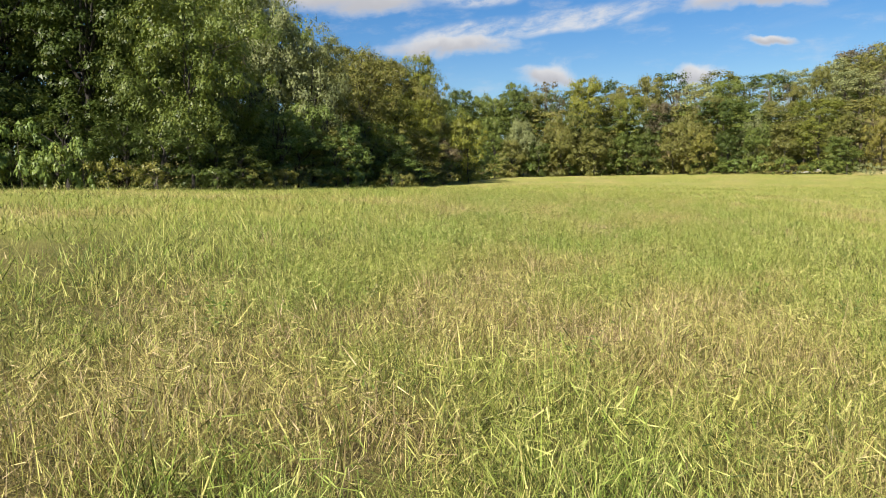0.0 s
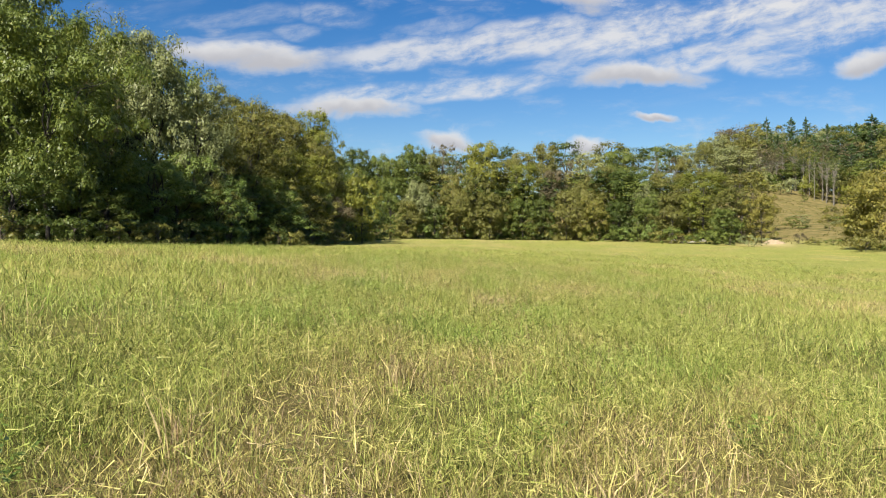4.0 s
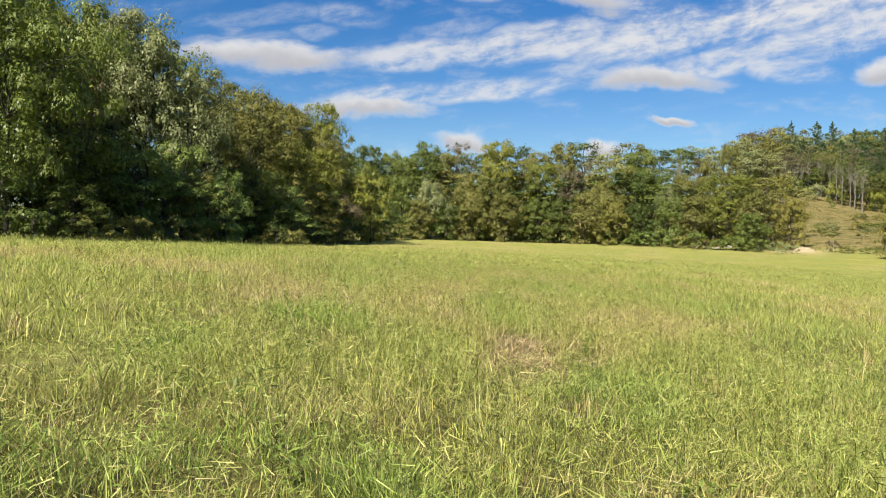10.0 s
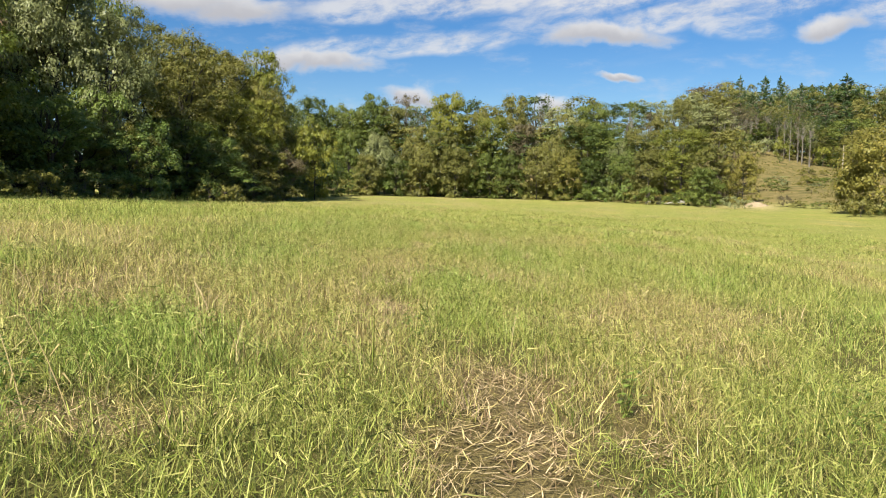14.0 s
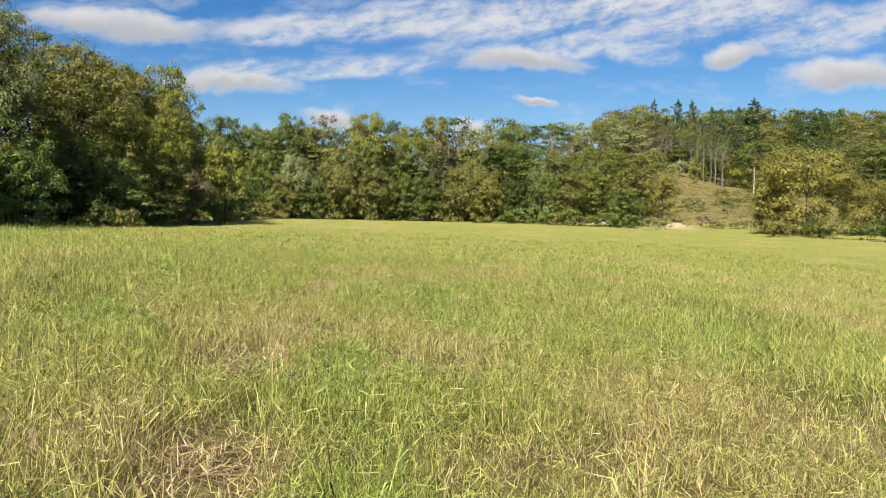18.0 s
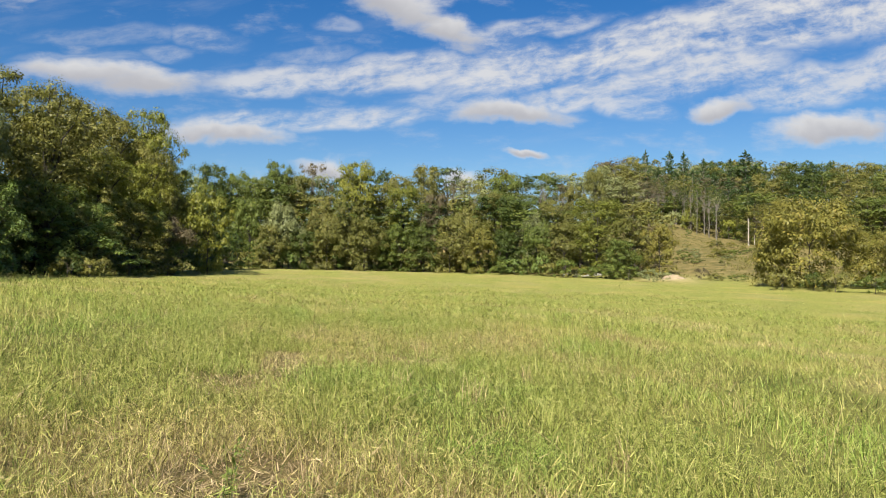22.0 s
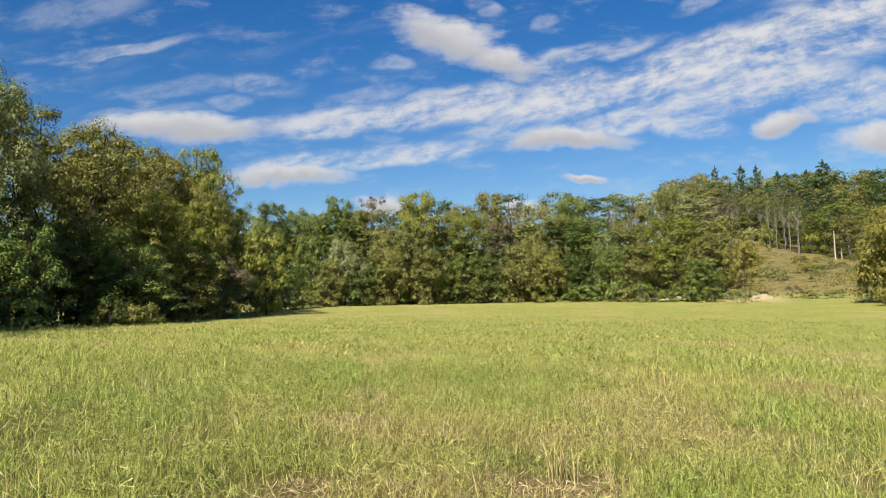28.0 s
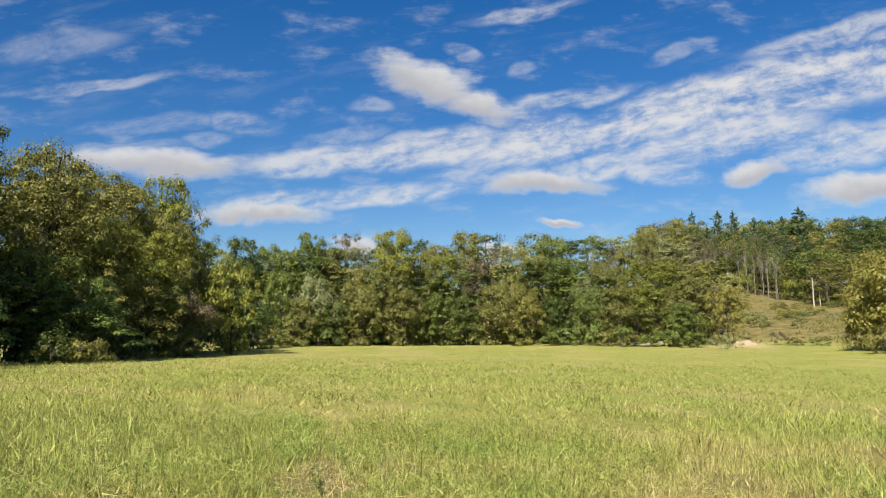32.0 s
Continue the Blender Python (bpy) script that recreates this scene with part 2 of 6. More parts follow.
NEEDLE = leafy("pine_needles", (0.041, 0.079, 0.028), (0.089, 0.143, 0.044), (0.146, 0.158, 0.044), 0.05, 0.15)


def bark(name, dark, light):
    mat, t = material(name)
    a, b = texture(t, 3.0, 5), texture(t, 22.0, 4)
    base = mix(t, spread(t, a, 0.3, 0.7), dark, light)
    base = mix(t, spread(t, b, 0.35, 0.65, 0, 0.5), base, tuple(0.5 * v for v in dark))
    bump = node(t, "ShaderNodeBump")
    bump.inputs["Strength"].default_value, bump.inputs["Distance"].default_value = 0.6, 0.03
    feed(bump.inputs["Height"], b)
    bsdf = node(t, "ShaderNodeBsdfPrincipled")
    feed(bsdf.inputs["Base Color"], base)
    feed(bsdf.inputs["Normal"], bump.outputs[0])
    bsdf.inputs["Roughness"].default_value = 0.9
    feed(node(t, "ShaderNodeOutputMaterial").inputs[0], bsdf.outputs[0])
    return mat


BARK_DARK = bark("bark_dark", (0.07, 0.055, 0.042), (0.14, 0.115, 0.09))
# nearly black copy of the bark, in place of shade on trunks within crowns
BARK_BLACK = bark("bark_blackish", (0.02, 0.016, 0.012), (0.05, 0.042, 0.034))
BARK_PALE = bark("bark_pale", (0.28, 0.25, 0.2), (0.5, 0.46, 0.38))
BARK_GREY = bark("bark_grey", (0.15, 0.13, 0.1), (0.34, 0.31, 0.25))
DEAD_WOOD = bark("bleached_wood", (0.34, 0.29, 0.22), (0.58, 0.52, 0.42))
SAND = bark("bare_sand", (0.26, 0.19, 0.11), (0.46, 0.36, 0.22))
ROCK = bark("pale_stone", (0.36, 0.33, 0.28), (0.6, 0.57, 0.5))


def turf(name, ground=False):
    """Grass blades and the ground below: green to straw by the 'dry' value of each place, plus a tint for every blade.
    The ground under the near blades has their shade painted in.
    """
    mat, t = material(name)
    dry = node(t, "ShaderNodeAttribute", attribute_name="dry").outputs["Fac"]
    if ground:
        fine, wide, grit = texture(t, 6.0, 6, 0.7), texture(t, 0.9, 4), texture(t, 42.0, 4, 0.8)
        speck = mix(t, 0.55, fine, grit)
        # dark tones: thatch plus the shade between near blades, put into the colour
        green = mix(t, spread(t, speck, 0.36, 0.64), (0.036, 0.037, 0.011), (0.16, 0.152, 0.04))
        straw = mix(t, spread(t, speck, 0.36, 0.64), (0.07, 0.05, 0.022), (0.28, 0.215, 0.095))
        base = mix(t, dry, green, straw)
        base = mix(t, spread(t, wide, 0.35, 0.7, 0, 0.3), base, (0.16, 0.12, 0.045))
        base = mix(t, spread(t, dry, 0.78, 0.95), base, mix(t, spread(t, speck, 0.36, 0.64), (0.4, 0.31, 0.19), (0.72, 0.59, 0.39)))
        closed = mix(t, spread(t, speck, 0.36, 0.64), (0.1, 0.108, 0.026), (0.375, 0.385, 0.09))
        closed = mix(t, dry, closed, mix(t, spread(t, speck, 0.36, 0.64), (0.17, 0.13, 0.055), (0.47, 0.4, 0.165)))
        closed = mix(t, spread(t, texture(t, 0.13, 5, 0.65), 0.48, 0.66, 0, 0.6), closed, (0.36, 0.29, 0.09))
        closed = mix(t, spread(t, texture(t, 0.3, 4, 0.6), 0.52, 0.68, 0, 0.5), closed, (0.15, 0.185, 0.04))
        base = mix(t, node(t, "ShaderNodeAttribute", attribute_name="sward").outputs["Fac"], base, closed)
        scrub = node(t, "ShaderNodeAttribute", attribute_name="scrub").outputs["Fac"]
        base = mix(t, scrub, base, mix(t, spread(t, texture(t, 0.5, 6, 0.7), 0.35, 0.65), (0.085, 0.085, 0.026), (0.25, 0.19, 0.075)))
        sand = node(t, "ShaderNodeAttribute", attribute_name="sand").outputs["Fac"]
        base = mix(t, sand, base, mix(t, fine, (0.4, 0.3, 0.17), (0.62, 0.5, 0.32)))
    else:
        each = node(t, "ShaderNodeNewGeometry").outputs["Random Per Island"]
        ramp = node(t, "ShaderNodeValToRGB")
        feed(ramp.inputs[0], each)
        stops = ramp.color_ramp.elements
        stops[0].color, stops[1].color = (0.02, 0.03, 0.007, 1), (0.66, 0.61, 0.23, 1)
        for at, tint in ((0.28, (0.115, 0.152, 0.024, 1)), (0.55, (0.31, 0.355, 0.07, 1)), (0.88, (0.43, 0.44, 0.125, 1))):
            stops.new(at).color = tint
        green = ramp.outputs[0]
        patch = texture(t, 0.5, 3)
        green = mix(t, spread(t, patch, 0.5, 0.62), green, mix(t, 1.0, green, (0.82, 1.0, 0.85), "MULTIPLY"))
        rare = node(t, "ShaderNodeMath", operation="POWER")
        feed(rare.inputs[0], each)
        rare.inputs[1].default_value = 1.6
        straw = mix(t, rare.outputs[0], (0.12, 0.09, 0.028), (0.72, 0.62, 0.22))
        dead = mix(t, rare.outputs[0], (0.2, 0.135, 0.07), (0.84, 0.66, 0.38))
        base = mix(t, spread(t, dry, 0.05, 0.7), green, straw)
        base = mix(t, spread(t, dry, 0.72, 0.95), base, dead)
    bsdf = node(t, "ShaderNodeBsdfPrincipled")
    feed(bsdf.inputs["Base Color"], base)
    bsdf.inputs["Roughness"].default_value = 0.95 if ground else 0.5
    bsdf.inputs["Specular IOR Level"].default_value = 0.1 if ground else 0.15
    out = bsdf.outputs[0]
    if ground:
        bump = node(t, "ShaderNodeBump")
        bump.inputs["Strength"].default_value, bump.inputs["Distance"].default_value = 0.8, 0.12
        feed(bump.inputs["Height"], fine)
        feed(bsdf.inputs["Normal"], bump.outputs[0])
    else:
        thru = node(t, "ShaderNodeBsdfTranslucent")
        feed(thru.inputs[0], base)
        both = node(t, "ShaderNodeMixShader")
        both.inputs[0].default_value = 0.22
        feed(both.inputs[1], out)
        feed(both.inputs[2], thru.outputs[0])
        out = both.outputs[0]
    feed(node(t, "ShaderNodeOutputMaterial").inputs[0], out)
    return mat


TURF_GROUND, TURF_BLADE = turf("meadow_ground", True), turf("grass_blade")


# ---- terrain ----


def lattice(ix, iy, seed):
    h = (ix * 374761393 + iy * 668265263 + seed * 1274126177) & 0xFFFFFFFF
    h = ((h ^ (h >> 13)) * 1274126177) & 0xFFFFFFFF
    return ((h ^ (h >> 16)) & 0xFFFF) / 65535.0


def wobble(x, y, size, seed):
    """Smooth noise from 0 to 1 with lumps of that size in metres."""
    x, y = np.asarray(x, float) / size + 1000, np.asarray(y, float) / size + 1000
    ix, iy = np.floor(x).astype(np.int64), np.floor(y).astype(np.int64)
    fx, fy = x - ix, y - iy
    fx, fy = fx * fx * (3 - 2 * fx), fy * fy * (3 - 2 * fy)
    a, b = lattice(ix, iy, seed), lattice(ix + 1, iy, seed)
    c, d = lattice(ix, iy + 1, seed), lattice(ix + 1, iy + 1, seed)
    return (a + (b - a) * fx) * (1 - fy) + (c + (d - c) * fx) * fy


def smooth(v, lo, hi):
    t = np.clip((v - lo) / (hi - lo), 0, 1)
    return t * t * (3 - 2 * t)


def height(x, y):
    """The meadow's gentle lie, and the wooded hill behind it."""
    x, y = np.asarray(x, float), np.asarray(y, float)
    u, v = np.clip(x, -48, 68) / 50, np.clip(y, -5, 182) / 100
    z = (-4.8625 * u - 1.0301 * u**2 - 0.2098 * v + 0.0862 * v**2 + 4.7002 * u * v + 0.3111 * v**3 - 1.4276 * u * v**2 + 0.5313 * u**2 * v + 0.8135 * u**3 + 0.1248)
    d = (x - 50) * 0.55 + (y - 145) * 0.835
    z = z + np.interp(d, (0, 30, 84, 164, 260, 420, 900), (0, 1.6, 9.2, 16, 21, 25, 27))
    across = (x - 50) * 0.835 - (y - 145) * 0.55
    z = z + smooth(d, 25, 70) * (1 - smooth(d, 110, 170)) * (3.8 - 7.3 * smooth(across, -36, 6))
    z = z + 4 * smooth(-x, 40, 140) + 2 * smooth(x - 0.4 * y, 45, 120)
    return z + 0.1 + 0.16 * (wobble(x, y, 7, 3) - 0.5) + 0.05 * (wobble(x, y, 1.6, 4) - 0.5)


PATCHES = ((0.14, 17.6, 0.46, 2.0), (0.05, 6.1, 0.28, 0.5), (-0.95, 24.8, 0.45, 1.0), (-0.5, 26.9, 0.5, 1.0), (-0.7, 37.5, 0.5, 0.9),
           (-0.6, 40.0, 0.45, 0.8), (-1.9, 17.6, 0.7, 0.5), (0.5, 25.2, 0.6, 0.5), (-1.2, 30.9, 0.45, 0.7), (1.2, 34.4, 0.6, 0.5), (0.95, 18.0, 0.22, 0.4))


def bareness(x, y):
    """Flattened straw: a faint trodden line and some bare patches."""
    line = np.exp(-(((x + 0.75 + 0.5 * (wobble(x * 0, y, 5, 8) - 0.5)) / 0.28) ** 2)) * smooth(wobble(x, y, 2.4, 9), 0.5, 0.75) * smooth(y, 14, 22)
    out = 0.8 * line
    for px, py, rx, ry in PATCHES:
        r = np.hypot((x - px) / rx, (y - py) / ry) + 0.7 * (wobble(x, y, 0.35, 11) - 0.5)
        out = np.maximum(out, 1 - smooth(r, 0.5, 1.15))
    return out


def dryness(x, y):
    """0 green, 1 straw: wide and small patches."""
    n = 0.24 * wobble(x, y, 14, 21) + 0.38 * wobble(x, y, 3.4, 22) + 0.38 * wobble(x, y, 1.1, 23)
    fresh = 0.06 * smooth(y, 14, 38) + 0.042 - 0.1 * (1 - smooth(y, 5, 12)) - 0.05 * smooth(y, 60, 120)
    lush = np.exp(-(((x - 3.2) / 1.7) ** 2 + ((y - 10.5) / 3.8) ** 2)) + 0.7 * np.exp(-(((x - 2.6) / 1.3) ** 2 + ((y - 27.0) / 3.0) ** 2))
    worn = np.exp(-(((x + 0.4) / 1.1) ** 2 + ((y - 6.5) / 2.2) ** 2)) + 0.6 * np.exp(-(((x - 1.0) / 0.9) ** 2 + ((y - 23.5) / 1.6) ** 2))
    return np.clip(smooth(n + 0.04 * worn - 0.12 * lush, 0.41 + fresh, 0.62 + fresh) * 0.64 + 0.9 * bareness(x, y), 0, 1)


def mesh_from(name, verts, faces, mats, smooth_faces=False, **values):
    """A mesh from arrays of corners and of faces (all with the same count of corners, or a list of such arrays)."""
    me = bpy.data.meshes.new(name)
    faces = faces if isinstance(faces, list) else [faces]
    loops = np.concatenate([f.ravel() for f in faces]).astype(np.int32)
    sizes = np.concatenate([np.full(len(f), f.shape[1], np.int32) for f in faces])
    me.vertices.add(len(verts))
    me.vertices.foreach_set("co", np.asarray(verts, np.float32).ravel())
    me.loops.add(len(loops))
    me.loops.foreach_set("vertex_index", loops)
    me.polygons.add(len(sizes))
    me.polygons.foreach_set("loop_start", np.concatenate([[0], np.cumsum(sizes)[:-1]]).astype(np.int32))
    me.polygons.foreach_set("use_smooth", np.full(len(sizes), smooth_faces))
    for m in mats if isinstance(mats, (list, tuple)) else [mats]:
        me.materials.append(m)
    for key, v in values.items():
        me.attributes.new(key, "FLOAT", "POINT").data.foreach_set("value", np.asarray(v, np.float32))
    me.update(calc_edges=True)
    return me


def graded(lo, hi, fine_lo, fine_hi, step, grow):
    out = list(np.arange(fine_lo, fine_hi + 1e-6, step))
    s = step
    while out[-1] < hi:
        s *= grow
        out.append(out[-1] + s)
    s = step
    while out[0] > lo:
        s *= grow
        out.insert(0, out[0] - s)
    return np.array(out)


gx, gy = graded(-2500, 2500, -7, 8, 0.6, 1.1), graded(-1500, 3000, -1, 48, 0.6, 1.09)
GX, GY = np.meshgrid(gx, gy)
GZ = height(GX, GY)
ids = np.arange(GX.size).reshape(GX.shape)
quads = np.stack([ids[:-1, :-1], ids[:-1, 1:], ids[1:, 1:], ids[1:, :-1]], -1).reshape(-1, 4)
sand = np.exp(-(((GX - 49.5) / 3.2) ** 2 + ((GY - 147) / 1.8) ** 2)) * 0.9 * (0.4 + wobble(GX, GY, 1.5, 31))
slope_dry = smooth((GX - 50) * 0.55 + (GY - 145) * 0.835, 3, 30) * 0.4
# sward 0 leaves the strip of painted shade under the dense blades
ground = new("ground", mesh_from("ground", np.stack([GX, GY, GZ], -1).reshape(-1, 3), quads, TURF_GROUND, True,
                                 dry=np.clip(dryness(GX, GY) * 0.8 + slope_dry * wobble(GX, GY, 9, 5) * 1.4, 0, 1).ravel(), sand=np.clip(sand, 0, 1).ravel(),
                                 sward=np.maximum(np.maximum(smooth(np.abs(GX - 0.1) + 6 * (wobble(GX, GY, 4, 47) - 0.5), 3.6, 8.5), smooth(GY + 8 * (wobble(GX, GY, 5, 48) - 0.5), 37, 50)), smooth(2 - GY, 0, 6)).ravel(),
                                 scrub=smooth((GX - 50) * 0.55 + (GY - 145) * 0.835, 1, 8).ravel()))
tagged(ground, "sunlit meadow ground of thatch and short grass sloping gently, shade painted in along the walk", "ground", kind="structure")

# ---- plant parts ----
rng = np.random.default_rng(7)


def leaf_cards(centres, normals, axes, long, wide):
    """Small folded leaves, four corners each."""
    n = normals / np.linalg.norm(normals, axis=1, keepdims=True)
    a = axes - n * (axes * n).sum(1, keepdims=True)
    a /= np.linalg.norm(a, axis=1, keepdims=True) + 1e-9
    b = np.cross(n, a)
    long, wide = long[:, None], wide[:, None]
    v = np.stack([centres - a * long / 2, centres + b * wide / 2 - n * wide * 0.18 + a * long * 0.1, centres + a * long / 2 - n * long * 0.12,
                  centres - b * wide / 2 - n * wide * 0.18 + a * long * 0.1], 1)
    return v.reshape(-1, 3)


def leaf_tips(centres, normals, axes, long, wide):
    """Small pointed leaves, three corners each."""
    n = normals / np.linalg.norm(normals, axis=1, keepdims=True)
    a = axes - n * (axes * n).sum(1, keepdims=True)
    a /= np.linalg.norm(a, axis=1, keepdims=True) + 1e-9
    b = np.cross(n, a)
    long, wide = long[:, None], wide[:, None]
    back = centres - a * long * 0.4
    v = np.stack([back - b * wide / 2, back + b * wide / 2, centres + a * long * 0.6 - n * long * 0.1], 1)
    return v.reshape(-1, 3)


def tips_mesh(name, verts, mat):
    return mesh_from(name, verts, np.arange(len(verts)).reshape(-1, 3), mat)


def tubes(paths, sides=5):
    """Tapered round limbs: each path a list of (point, radius)."""
    verts, faces = [], []
    ring = np.linspace(0, 2 * np.pi, sides, endpoint=False)
    for path in paths:
        pts = np.array([p for p, _ in path], float)
        for k, (p, r) in enumerate(path):
            d = pts[min(k + 1, len(pts) - 1)] - pts[max(k - 1, 0)]
            d /= np.linalg.norm(d) + 1e-9
            side = np.cross(d, (0.31, 0.95, 0.05))
            side /= np.linalg.norm(side)
            other = np.cross(d, side)
            verts.extend(np.array(p) + r * (np.cos(w) * side + np.sin(w) * other) for w in ring)
            if k:
                o = len(verts) - 2 * sides
                faces.extend((o + j, o + (j + 1) % sides, o + sides + (j + 1) % sides, o + sides + j) for j in range(sides))
    return np.array(verts), np.array(faces)


def limb(a, b, r0, r1, steps, sway):
    """A bent, tapering limb from a to b."""
    a, b = np.array(a, float), np.array(b, float)
    out = []
    for k in range(steps + 1):
        f = k / steps
        p = a + (b - a) * f + rng.normal(0, sway, 3) * (0 < k < steps) + np.array((0, 0, sway * 2 * np.sin(np.pi * f)))
        out.append((p, r0 + (r1 - r0) * f ** 0.8))
    return out


def crown(high, wide, low, clumps, leaves, size, lean=(1, 1), droop=0.0, belly=0.55, gaps=0.25, ragged=0.25, grain=1.0, foot=0.5):
    """Clump centres and leaf cards of one crown. low: where the crown begins; belly: where it is widest (0 bottom, 1 top)."""
    f = np.concatenate([rng.random(clumps - clumps // 4) ** 0.9, 0.55 + 0.45 * rng.random(clumps // 4)])
    turn = rng.random(clumps) * 2 * np.pi
    lobes = 1 + ragged * np.sin(turn * 2 + f * 5 + rng.random() * 6) + ragged * 0.7 * np.sin(turn * 5 - f * 9 + rng.random() * 6)
    fall = np.clip((f - belly) / (1.08 - belly), 0, 1)
    reach = np.where(f < belly, foot + (1 - foot) * np.sin(0.5 * np.pi * f / belly), (1 - fall ** 2.4) ** 0.5)
    reach = reach * lobes * wide * 0.95
    inner = 1 - gaps * rng.random(clumps) ** 1.8 * 1.3
    c = np.stack([np.cos(turn) * reach * inner * lean[0], np.sin(turn) * reach * inner * lean[1], low + (high * 0.93 - low) * f], 1)
    big = wide * grain * (0.15 + 0.24 * rng.random(clumps) ** 1.5)
    which = rng.integers(0, clumps, leaves)
    d = rng.normal(size=(leaves, 3))
    d /= np.linalg.norm(d, axis=1, keepdims=True)
    d[:, 2] = np.where(rng.random(leaves) < 0.85, np.abs(d[:, 2]), d[:, 2])
    flat = np.hypot(d[:, 0], d[:, 1])
    r = big[which] * (0.45 + 0.55 * rng.random(leaves) ** 0.6) * (0.8 + 0.4 * np.sin(7 * d[:, 0] + which) * np.sin(6 * d[:, 1] + 2 * which))
    p = c[which] + d * r[:, None] * np.array((1.1, 1.1, 0.85))
    p[:, 2] -= (0.12 + 0.85 * droop) * r * flat ** 2 * (0.6 + 0.4 * rng.random(leaves))
    stray = rng.random(leaves) < (0.03 if grain < 1.3 else 0)
    p[stray] += rng.normal(0, 0.05 * wide, (stray.sum(), 3))
    p[:, 2] = np.clip(p[:, 2], 0.1, high * 1.03)
    out = p * np.array((1, 1, 0)) / (wide + 1e-6)
    nrm = d * 1.4 + out * 0.3 + np.array((0, 0, 0.45)) + rng.normal(0, 0.26, (leaves, 3))
    ax = rng.normal(0, 0.7, (leaves, 3)) + d * np.array((1, 1, 0)) + out * 0.5 - np.array((0, 0, 0.5 + droop))
    s = size * (0.6 + 0.8 * rng.random(leaves) ** 1.5)
    return c, leaf_tips(p, nrm, ax, s, s * (0.5 + 0.3 * rng.random(leaves)))


def part(name, mesh, parent, label=""):
    ob = new(name, mesh)
    ob.parent = parent
    return tagged(ob, label)


KINDS = {}


def broadleaf(key, high, wide, low, clumps, leaves, size, bark_mat, stout=0.02, limbs=14, sides=5, core=0, **shape):
    c, cards = crown(high, wide, low, clumps, leaves, size, **shape)
    if core:
        inside = crown(high * 0.88, wide * 0.78, low, clumps, core, size * 1.7, belly=0.4, gaps=0.6, ragged=0.05)[1]
        cards = np.concatenate([cards, inside])
    top = np.array((wide * 0.05, 0, high * 0.86))
    r = stout * high
    paths = [limb((0, 0, -0.4), (0.1, 0.05, low + 0.25 * (high - low)), r, r * 0.7, 4, 0.06 * wide * 0.3)]
    fork = np.array((0.1, 0.05, low + 0.25 * (high - low)))
    paths.append(limb(fork, top, r * 0.7, r * 0.12, 5, 0.05 * wide))
    for k in rng.choice(np.arange(2, clumps), min(limbs, clumps - 2), replace=False):
        f = 0.2 + 0.6 * (c[k][2] - low) / (high - low)
        start = np.array((0.1 * f, 0.05, low * 0.8 + (high - low) * f * 0.62))
        paths.append(limb(start, c[k] * np.array((0.9, 0.9, 1)), r * 0.42, r * 0.08, 4, 0.05 * wide))
    v, q = tubes(paths, sides)
    KINDS[key] = (high, wide, mesh_from(key + "_trunk", v, q, bark_mat, True), tips_mesh(key + "_crown", cards, LEAF_GREEN))


NEAR, FAR, HILL = 0.2, 0.35, 0.6
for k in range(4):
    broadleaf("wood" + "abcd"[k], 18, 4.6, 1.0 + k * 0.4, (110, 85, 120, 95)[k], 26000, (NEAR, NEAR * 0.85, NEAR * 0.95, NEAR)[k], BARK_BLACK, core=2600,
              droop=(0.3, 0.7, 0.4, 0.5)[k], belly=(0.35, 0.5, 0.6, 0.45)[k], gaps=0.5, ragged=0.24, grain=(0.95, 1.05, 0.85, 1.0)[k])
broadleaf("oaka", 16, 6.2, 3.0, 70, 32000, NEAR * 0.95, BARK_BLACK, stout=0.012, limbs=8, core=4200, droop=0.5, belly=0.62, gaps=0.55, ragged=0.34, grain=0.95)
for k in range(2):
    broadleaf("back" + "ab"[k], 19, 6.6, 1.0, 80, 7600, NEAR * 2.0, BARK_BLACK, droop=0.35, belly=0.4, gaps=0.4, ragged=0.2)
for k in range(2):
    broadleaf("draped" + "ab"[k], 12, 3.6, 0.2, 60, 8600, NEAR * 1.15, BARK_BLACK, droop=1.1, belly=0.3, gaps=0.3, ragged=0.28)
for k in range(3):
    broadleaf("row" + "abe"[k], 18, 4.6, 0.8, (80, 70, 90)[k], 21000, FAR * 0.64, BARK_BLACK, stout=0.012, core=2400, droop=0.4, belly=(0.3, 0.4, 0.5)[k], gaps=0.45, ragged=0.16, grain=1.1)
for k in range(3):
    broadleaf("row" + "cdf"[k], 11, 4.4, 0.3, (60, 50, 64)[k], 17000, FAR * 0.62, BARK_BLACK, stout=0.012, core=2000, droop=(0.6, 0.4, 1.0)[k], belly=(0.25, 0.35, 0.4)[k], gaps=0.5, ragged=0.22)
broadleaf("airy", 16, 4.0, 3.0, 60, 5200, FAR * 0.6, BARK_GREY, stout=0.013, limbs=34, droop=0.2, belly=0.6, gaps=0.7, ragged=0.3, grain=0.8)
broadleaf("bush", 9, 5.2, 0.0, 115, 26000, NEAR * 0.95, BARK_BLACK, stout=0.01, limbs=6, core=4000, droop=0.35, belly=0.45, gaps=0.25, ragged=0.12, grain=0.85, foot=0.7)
broadleaf("thicket", 8, 4.5, 0.0, 60, 3600, NEAR * 2.4, BARK_DARK, droop=0.4, belly=0.3, gaps=0.5, ragged=0.2)
for k in range(2):
    broadleaf("shrub" + "ab"[k], 3, 2.1, 0.1, 22, 1700, NEAR * 1.2, BARK_DARK, limbs=6, sides=4, droop=0.6, belly=0.3, gaps=0.25, ragged=0.3)
